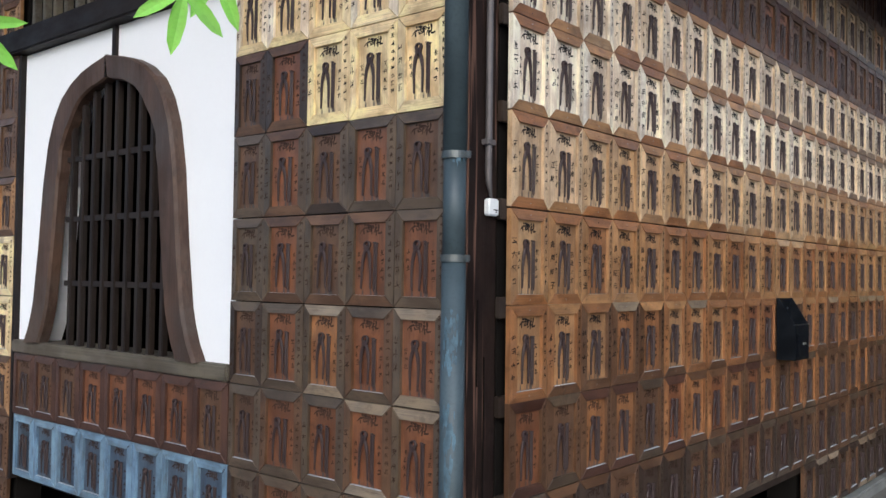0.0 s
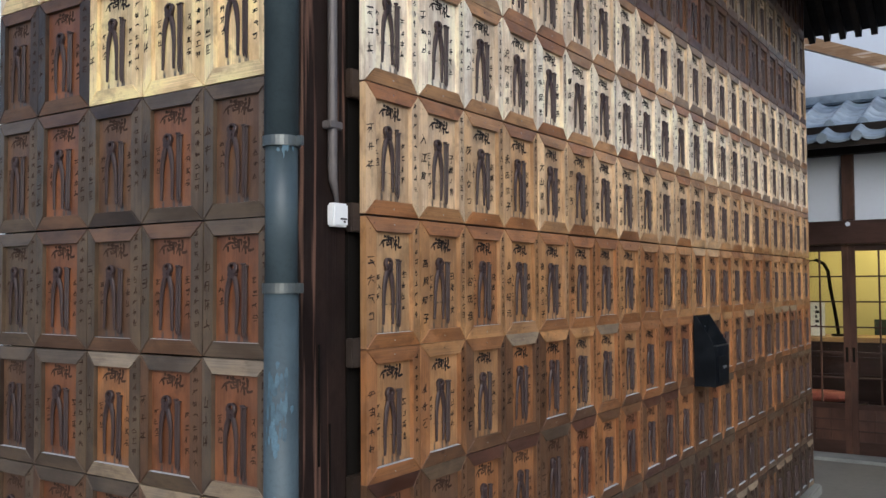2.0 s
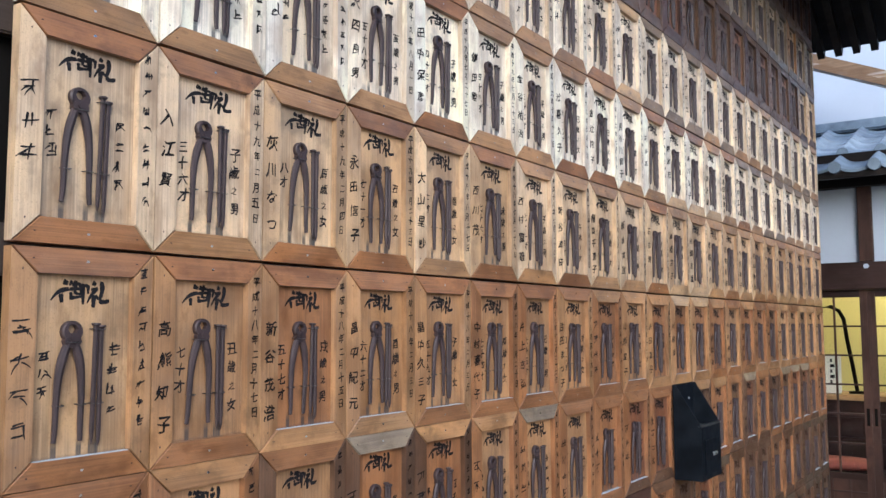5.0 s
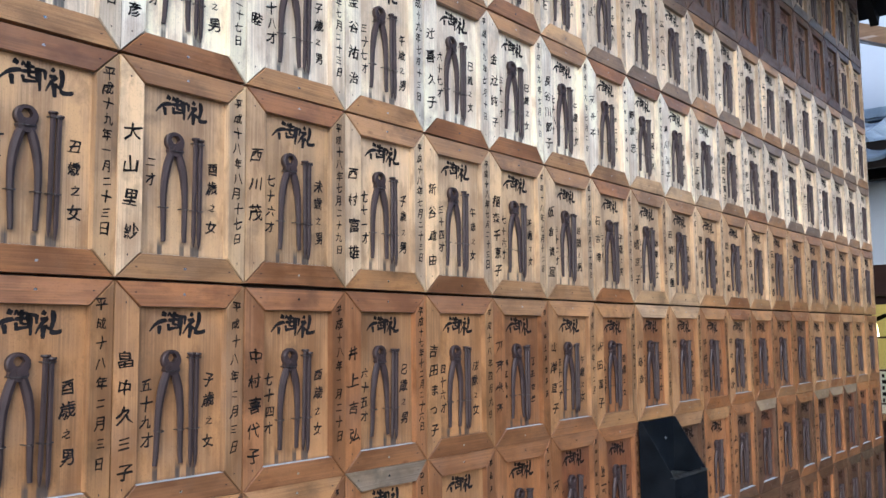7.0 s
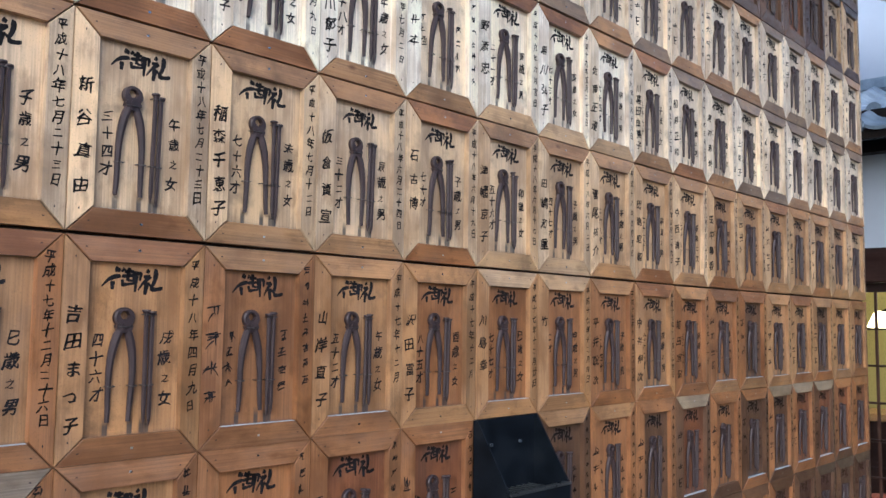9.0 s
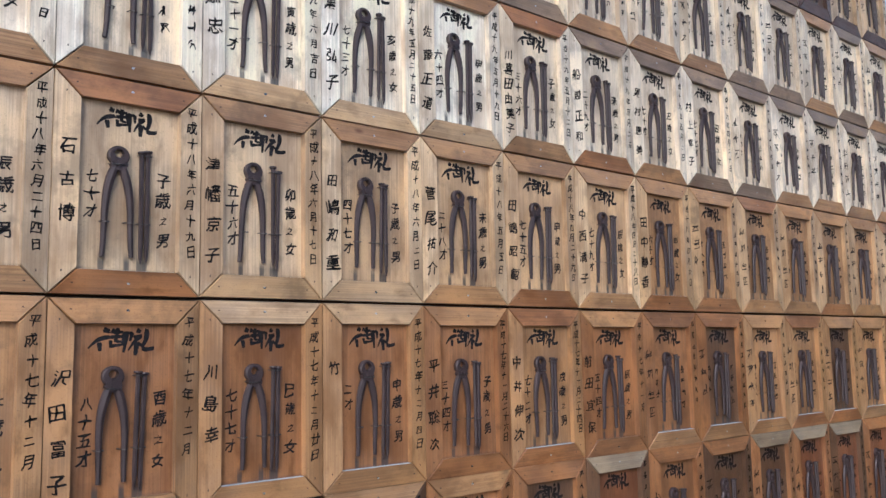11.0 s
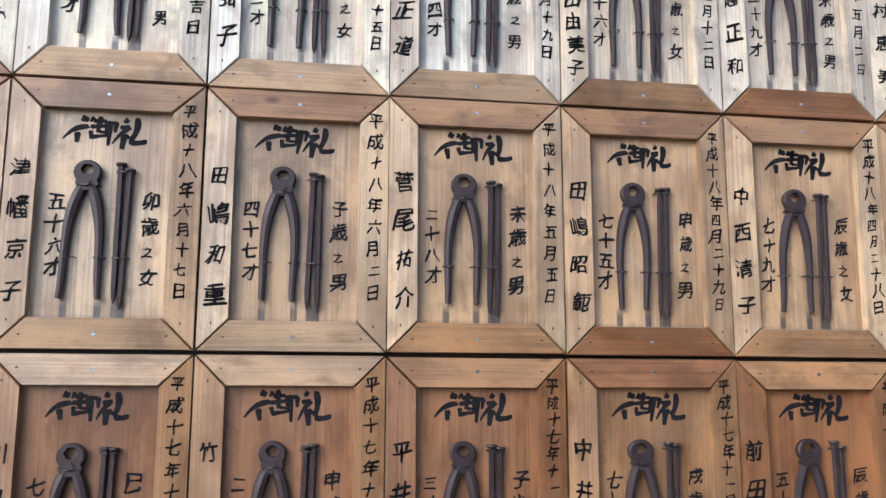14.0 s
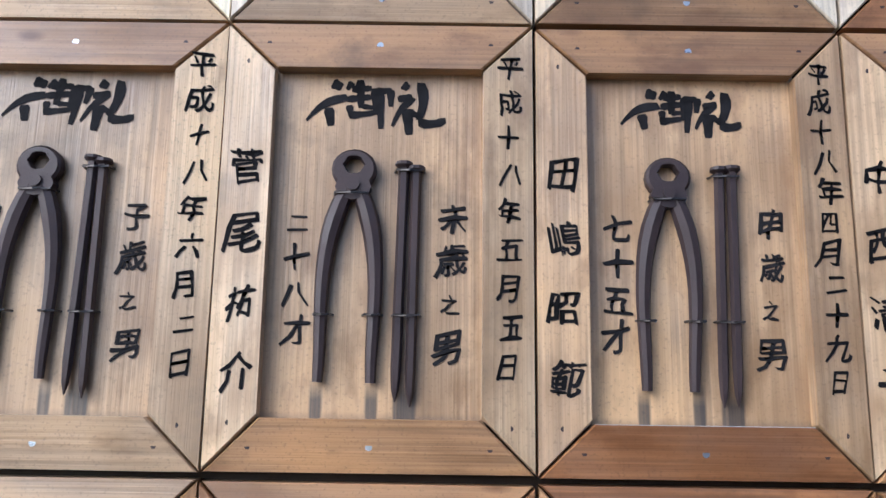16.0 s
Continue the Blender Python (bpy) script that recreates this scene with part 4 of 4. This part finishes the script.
def scrawl_bm(seed):
    """Brushed columns too small to read: loose marks of the right size."""
    bm = bmesh.new()
    rg = random.Random(seed)
    columns = ((-0.101, 0.066 - 0.02 * rg.random(), rg.choice((3, 4, 4)), 0.031, 0.048, -0.0028), (0.100, 0.142, rg.choice((8, 9, 9)), 0.019, 0.029, -0.0028),
               (-0.060, 0.015 + 0.01 * rg.random(), rg.choice((3, 4)), 0.021, 0.027, PANEL_N + 0.0005), (0.056, 0.022, 4, 0.022, 0.031, PANEL_N + 0.0005))
    for cx, y, count, size, step, z in columns:
        for i in range(count):
            yy = y - i * step
            x = cx + rg.uniform(-0.002, 0.002)
            h = size / 2
            for q in range(rg.choice((4, 5, 6, 6))):
                kind_ = rg.random()
                if kind_ < 0.42:
                    v = yy + h * rg.uniform(-0.8, 0.8)
                    l = h * rg.uniform(0.4, 0.95)
                    stroke(bm, z, (x - l, v - l * rg.uniform(0.0, 0.35)), (x + l * rg.uniform(0.7, 1.0), v + l * rg.uniform(0.0, 0.3)), 0.003, 0.0024, rg.uniform(-0.001, 0.001))
                elif kind_ < 0.72:
                    u = x + h * rg.uniform(-0.6, 0.6)
                    stroke(bm, z, (u, yy + h * rg.uniform(0.4, 1)), (u + rg.uniform(-0.3, 0.15) * h, yy - h * rg.uniform(0.2, 1)), 0.0034, 0.002, rg.uniform(-0.0012, 0.0012))
                else:
                    u, v, s_ = x + h * rg.uniform(-0.3, 0.3), yy + h * rg.uniform(-0.2, 0.5), rg.choice((-1, -1, 1))
                    stroke(bm, z, (u, v), (u + s_ * h * rg.uniform(0.5, 1.0), v - h * rg.uniform(0.5, 1.0)), 0.003, 0.0014, s_ * 0.0012)
    return bm


def brushed(name, age, sign, date, seed):
    """The four columns of one board that can be read."""
    bm = bmesh.new()
    glyphs(bm, name, -0.101, 0.052, 0.0285, 0.208 / max(len(name), 4), 0.0, seed)
    glyphs(bm, date, 0.101, 0.136, 0.021, 0.262 / max(len(date), 9), 0.0, seed + 1)
    glyphs(bm, age, -0.059, 0.012, 0.024, 0.028, PANEL_N + 0.0006, seed + 2)
    glyphs(bm, sign, 0.057, 0.016, 0.025, 0.033, PANEL_N + 0.0006, seed + 3)
    return bm


SIZES = {"long": (COL, ROW), "gable": (LCOL, LROW), "dado": (0.2525, LROW)}
BANK = {}


def bank(key, make, material):
    if key not in BANK:
        BANK[key] = to_mesh(make(), key[0], material)
    return BANK[key]


def screw_bm(s):
    return prism(bmesh.new(), [(0.0027 * math.cos(a * math.pi / 5), s * 0.1545 + 0.0027 * math.sin(a * math.pi / 5)) for a in range(10)], -0.006, -0.0022)


def tacks_bm(w, h):
    bm = bmesh.new()
    a, b = w / 2, h / 2
    for x, y in ((-a + 0.033, b - 0.018), (a - 0.033, b - 0.018), (-a + 0.033, -b + 0.018), (a - 0.033, -b + 0.018), (-a + 0.018, b - 0.033), (a - 0.018, b - 0.035), (-a + 0.018, -b + 0.035), (a - 0.018, -b + 0.033)):
        prism(bm, [(x + 0.0021 * math.cos(q * math.pi / 3), y + 0.0021 * math.sin(q * math.pi / 3)) for q in range(6)], -0.006, -0.0024)
    return bm


COUNT = [0]


def on_frame(bm):
    """Lays the outer columns on the dished face of the uprights."""
    for v in bm.verts:
        if abs(v.co.x) > 0.0785:
            v.co.z = -0.0045 * (abs(v.co.x) - 0.0811) / 0.039 + 0.0006
    return bm


def plaque(m, wall, panel, side, across, label, fine=True, ink=INK, text=None, iron=True):
    COUNT[0] += 1
    rg = random.Random(COUNT[0] * 13 + 5)
    w, h = SIZES[wall]
    w, h = w - 0.0016, h - 0.0035
    # each board hangs a little out of true
    m = m @ pose(rg.uniform(-0.0008, 0.0008), rg.uniform(-0.0012, 0.0012), rg.uniform(-0.002, 0.001), rg.uniform(-0.25, 0.25), rg.uniform(-0.35, 0.35), rg.uniform(-0.12, 0.12))
    p = thing("votive_plaque", m, label, "plaque", "plaques on the %s wall" % wall)
    part("panel", bank(("panel", wall, panel), lambda: panel_bm(w, h), WOOD[panel, "panel"]), None, p)
    upper, lower = across if isinstance(across, tuple) else (across, across)
    for s, tone, run in (("top", upper, "across"), ("bottom", lower, "across"), ("left", side, "up"), ("right", side, "up")):
        # about three ledges in four get the painted skylight
        lit_ledge = s == "bottom" and rg.random() < 0.75
        part("frame_" + s, bank(("frame_" + s, wall, tone, lit_ledge), lambda: member(s, w, h), (WOOD[tone, run], SKY_LEDGE if lit_ledge else WOOD[tone, run])), None, p)
    if iron:
        v = rg.randrange(4)
        o = part("pincer_tool", bank(("pincer_tool", v), lambda: pincers_bm((-0.002, 0.0, 0.002, 0.004)[v]), IRON), None, p)
        o.matrix_basis = pose(rg.uniform(-0.002, 0.002), -0.007 + rg.uniform(-0.003, 0.003), 0, 0, 0, rg.uniform(-1.5, 1.5))
        nail = bank(("nail",), nail_bm, IRON)
        for x in (0.0195, 0.0295):
            o = part("nail", nail, None, p)
            o.matrix_basis = pose(x, -0.006 - 0.003 * (x > 0.02) + rg.uniform(-0.003, 0.003), PANEL_N + 0.005, 0, 0, rg.uniform(-1.6, 0.4))
    v = rg.randrange(5)
    part("heading", bank(("heading", v, ink.name), lambda: thanks_bm((0.95, 1.0, 1.05, 0.9, 1.0)[v], (0, 0.3, -0.2, 0.1, 0.2)[v], v), ink), None, p)["kind"] = "stuff"
    if text:
        ob = part("writing", to_mesh(on_frame(brushed(*text, COUNT[0])), "writing", ink), None, p)
    else:
        v = rg.randrange(14)
        ob = part("writing", bank(("writing", v, ink.name), lambda: on_frame(scrawl_bm(v)), ink), None, p)
    ob["kind"] = "stuff"
    if fine:
        part("wire", bank(("wire",), wire_bm, WIRE), None, p)["kind"] = "stuff"
        part("tack", bank(("tack", wall), lambda: tacks_bm(w, h), IRON), None, p)["kind"] = "stuff"
        for s in (-1, 1):
            part("screw", bank(("screw", s), lambda: screw_bm(s), ZINC), None, p)
    return p


LOOK_OF = {"cream": "pale cream", "sand": "pale tan", "honey": "honey-coloured", "pale": "greyish cream", "drab": "weathered grey-brown", "tan": "tan", "orange": "orange-brown", "brown": "brown", "russet": "dark red-brown", "rust": "red-brown",
           "umber": "dark brown", "weather": "weathered brown", "grey": "weathered grey-brown", "fresh": "fresh yellow", "blue": "blue-toned", "slate": "dark blue-grey"}


def label_of(panel, across):
    across = across[0] if isinstance(across, tuple) else across
    return "%s wooden plaque, %s rails, pincers and nails" % (LOOK_OF[panel], LOOK_OF[across])


def tones_long(r, c):
    """Panel, uprights and rails, by course and place on the long wall."""
    rg = random.Random(r * 101 + c)
    pick = lambda *a: rg.choice(a)
    if r == 0:
        return "umber", pick("umber", "brown"), pick("grey", "umber")
    if r == 1:
        return pick("brown", "russet", "umber"), pick("brown", "umber"), pick("brown", "weather")
    if r == 2:
        return (pick("russet", "brown") if c > 14 else "rust" if c == 0 else pick("brown", "orange", "rust")), pick("brown", "brown", "orange"), pick("brown", "weather", "russet")
    if r == 3:
        return (pick("orange", "brown", "rust") if c > 8 else pick("tan", "orange")), pick("orange", "orange", "brown"), (pick("grey", "tan", "orange"), pick("orange", "brown"))
    if r == 4:
        pn = "honey" if c == 0 else pick("tan", "orange", "tan") if c < 13 else pick("orange", "tan", "orange") if c < 16 else pick("orange", "tan", "brown")
        return pn, pick("tan", "tan", "orange"), ("honey" if c in (11, 12) else "tan" if c == 13 else "orange" if c == 14 else pick("tan", "orange"), pick("orange", "tan"))
    if r == 5:
        pn = pick("sand", "sand", "honey") if c < 9 else ("sand" if c < 12 else "honey") if c < 16 else pick("tan", "honey", "tan")
        return pn, pick("sand", "sand", "honey") if c < 16 else "honey", (pick("tan", "orange") if c < 11 or c > 15 else "tan", "honey" if c in (11, 12) else pick("tan", "orange", "tan"))
    if r == 6:
        rail = "honey" if c in (11, 12, 13) else pick("tan", "orange", "tan") if c < 16 else pick("drab", "tan", "drab")
        return pick("cream", "cream", "pale") if c < 11 else "cream" if c < 14 else "pale", "cream" if c < 13 else "pale", (pick("tan", "orange") if c < 15 else "drab", rail)
    if r == 7:
        return pick("cream", "pale") if c < 8 else "pale", pick("cream", "pale") if c < 8 else "pale", pick("honey", "tan", "orange") if c < 10 else pick("drab", "drab", "tan")
    if r == 8:
        old = 3 < c < 21
        return (pick("brown", "rust", "brown") if old else "sand"), (pick("russet", "brown", "brown") if old else "sand"), pick("russet", "brown")
    if r == 9:
        return pick("honey", "grey", "sand"), pick("grey", "grey", "tan"), pick("weather", "brown")
    return pick("russet", "brown", "brown"), pick("brown", "russet"), pick("brown", "russet")


for r in range(ROWS_UP):
    for c in range(COLS):
        if (r == 0 and c < 13) or (r == 3 and c == 11):
            continue
        pn, sd, ac = tones_long(r, c)
        plaque(facing_x(WALL_X, COL_Y + (c + 0.5) * COL, ROW_Z + (r + 0.5) * ROW + (0.001 if r > 4 else -0.001 if r == 4 else 0.0025 if r == 3 else 0.0055)), "long", pn, sd, ac, label_of(pn, ac),
               fine=c < 19 and 2 < r < 8, ink=FADED_INK if r < 3 or r in (8, 10, 11) else INK, text=READ.get((r, c)))


def tones_gable(r, c):
    rg = random.Random(r * 77 + c * 3 + 1)
    pick = lambda *a: rg.choice(a)
    if r > 6 or (r == 6 and c > 1):
        return "fresh", pick("fresh", "fresh", "cream"), "fresh"
    if r == 6:
        return ("rust" if c else "brown"), pick("umber", "brown"), "brown"
    if c == 0:
        return pick("weather", "brown"), pick("umber", "weather"), "weather"
    if r in (4, 5):
        return pick("rust", "rust", "rust", "brown"), pick("brown", "weather", "weather"), pick("weather", "brown", "umber")
    return pick("rust", "orange", "rust") if c > 1 else "rust", pick("weather", "weather", "brown"), pick("weather", "grey") if c > 1 else "weather"


LEFT_SEAMS = (LEFT_X, -2.885, -2.628, -2.392, -2.147, -1.907)
for r in range(10):
    for c in range(5):
        wide = LEFT_SEAMS[c + 1] - LEFT_SEAMS[c]
        pn, sd, ac = tones_gable(r, c)
        plaque(facing_south(LEFT_SEAMS[c] + wide / 2, LEFT_Y, 0.078 + (r + 0.5) * LROW) @ Matrix.Diagonal((wide / LCOL, 1, 1, 1)), "gable", pn, sd, ac, label_of(pn, ac), fine=False,
               ink=INK if pn == "fresh" else FADED_INK)
    for c in range(2):
        pn = "fresh" if r in (3, 4) and c == 1 else ("tan", "brown", "brown")[(r + c) % 3]
        plaque(facing_south(-5.158 - 0.12 - (1 - c) * LCOL, LEFT_Y, 0.078 + (r + 0.5) * LROW - 0.03), "gable", pn, pn, "brown" if pn != "fresh" else pn,
               label_of(pn, pn), fine=False, ink=FADED_INK)
for c in range(8):
    x = LEFT_X - 0.004 - (c + 0.5) * 0.2525
    rg = random.Random(c)
    pn = rg.choice(("rust", "brown", "brown"))
    plaque(facing_south(x, LEFT_Y, 0.078 + 2.5 * LROW), "dado", pn, "russet", "russet", label_of(pn, "russet"), fine=False, ink=FADED_INK)
    plaque(facing_south(x, LEFT_Y + 0.01, 0.078 + 1.5 * LROW), "dado", "slate", "blue", "blue", label_of("slate", "blue"), fine=False, ink=FADED_INK)


# ---- steel collecting box on the long wall ----
cb = thing("collecting_box", pose(WALL_X + 0.002, 5.175, 1.125), "open-topped black steel collecting box hung on the plaques", "box")
BW, BD, BH, BL = 0.232, 0.108, 0.356, 0.2
part("back", one_box(0, 0.004, 0, BW, 0, BH, bevel=0.001), BOX_STEEL, cb)
for y in (0, BW - 0.004):
    side = bmesh.new()
    prism(side, [(0.004, 0), (BD, 0), (BD, BL), (0.012, BH), (0.004, BH)], 0, 0.004)
    part("side", side, BOX_STEEL, cb, at=Matrix(((1, 0, 0, 0), (0, 0, 1, y), (0, 1, 0, 0), (0, 0, 0, 1))))
part("front", one_box(BD - 0.004, BD + 0.0005, 0.004, BW - 0.004, 0, BL, bevel=0.001), BOX_STEEL, cb)
part("bottom", one_box(0.004, BD - 0.004, 0.004, BW - 0.004, 0, 0.004), BOX_STEEL, cb)
part("front_lip", one_box(BD - 0.014, BD + 0.003, 0, BW, BL, BL + 0.006, bevel=0.001), BARE_STEEL, cb)
door_p = part("hatch", one_box(BD + 0.001, BD + 0.004, 0.03, BW - 0.03, 0.02, 0.15, bevel=0.001), BOX_STEEL, cb)
part("latch", one_box(BD + 0.004, BD + 0.012, BW / 2 - 0.006, BW / 2 + 0.04, 0.085, 0.1, bevel=0.002), ZINC, door_p, "bright metal latch")
for i in range(9):
    part("grate_bar", one_box(0.004, BD - 0.004, 0.022 + i * 0.0225, 0.028 + i * 0.0225, BL - 0.012, BL - 0.007), BARE_STEEL, cb)
for y in (0.06, 0.17):
    part("rivet", tube(bmesh.new(), [(0.004, y, BH - 0.06), (0.008, y, BH - 0.06)], 0.004, 10), ZINC, cb)


# ---- maple by the path: a thin trunk, one low branch, hanging leaves ----
def maple_leaf_bm(size, seed):
    """A seven-pointed leaf with long toothed lobes, drooping a little."""
    rg = random.Random(seed)
    bm = bmesh.new()
    tips = [(-150, 0.35), (-100, 0.62), (-50, 0.88), (0, 1.0), (50, 0.88), (100, 0.62), (150, 0.35)]
    outline = []
    for i, (a, r) in enumerate(tips):
        a += rg.uniform(-6, 6)
        for da, k in ((-20, 0.34), (-14, 0.56), (-7, 0.82), (0, 1.0), (7, 0.8), (14, 0.54), (20, 0.34)):
            t = radians(a + da)
            outline.append((math.sin(t) * r * k * size, -math.cos(t) * r * k * size))
        outline.append((math.sin(radians(a + 25)) * 0.2 * size, -math.cos(radians(a + 25)) * 0.2 * size))
    mid = bm.verts.new((0, 0, 0))
    vs = [bm.verts.new((x, y, -0.25 * (x * x + y * y) / size + rg.uniform(-1, 1) * 0.01 * size)) for x, y in outline]
    for a, b in zip(vs, vs[1:]):
        bm.faces.new((mid, a, b))
    tube(bm, [(0, 0, 0), (0, size * 0.4, 0.1 * size), (0.02 * size, size * 0.9, 0.25 * size)], 0.012 * size, 5)
    return bm


tree = thing("maple_tree", pose(-1.75, 0.2, 0), "slender maple with a low branch of bright green leaves", "tree")
smooth(part("trunk", tube(bmesh.new(), [(0, 0, 0), (0.02, 0.01, 0.8), (-0.03, 0.03, 1.7), (0.0, 0.02, 2.5), (0.05, 0.0, 3.4), (-0.02, 0.05, 4.3)], [0.075, 0.062, 0.055, 0.045, 0.03, 0.012], 12), BARK, tree))
smooth(part("limb", tube(bmesh.new(), [(-0.01, 0.02, 2.2), (0.35, 0.05, 2.3), (0.8, 0.06, 2.16), (1.15, 0.06, 2.0), (1.37, 0.05, 1.80)], [0.03, 0.02, 0.013, 0.007, 0.003], 8), BARK, tree))
smooth(part("limb", tube(bmesh.new(), [(0.0, 0.02, 2.7), (-0.4, -0.3, 3.1), (-0.8, -0.5, 3.3)], [0.028, 0.016, 0.006], 8), BARK, tree))
smooth(part("limb", tube(bmesh.new(), [(0.03, 0.0, 3.1), (0.3, -0.5, 3.5), (0.5, -0.9, 3.7)], [0.024, 0.014, 0.005], 8), BARK, tree))
LEAVES = [to_mesh(maple_leaf_bm(0.034, i), "leaf", LEAF) for i in range(5)]
for x, y, z, rx, ry, rz, i in ((1.352, 0.06, 1.724, 86, 8, 55, 0), (1.330, 0.095, 1.748, 86, -28, 60, 2), (1.224, 0.004, 1.716, 86, -50, 60, 1)):
    part("leaf", LEAVES[i], None, tree, at=pose(x, y, z, rx, ry, rz))
rg = random.Random(4)
for i in range(150):
    a, b, k = rg.choice((((-0.1, 0.0, 2.9), (-0.8, -0.5, 3.35), 0.3), ((0.1, 0.0, 3.3), (0.5, -0.9, 3.75), 0.3), ((0.0, 0.0, 3.5), (0.0, 0.0, 4.3), 0.35)))
    t = rg.random()
    c = Vector(a).lerp(Vector(b), t) + Vector((rg.gauss(0, k), rg.gauss(0, k), rg.gauss(0, 0.15)))
    part("leaf", LEAVES[rg.randrange(5)], None, tree, at=pose(*c, rg.uniform(20, 90), rg.uniform(-30, 30), rg.uniform(0, 360)))
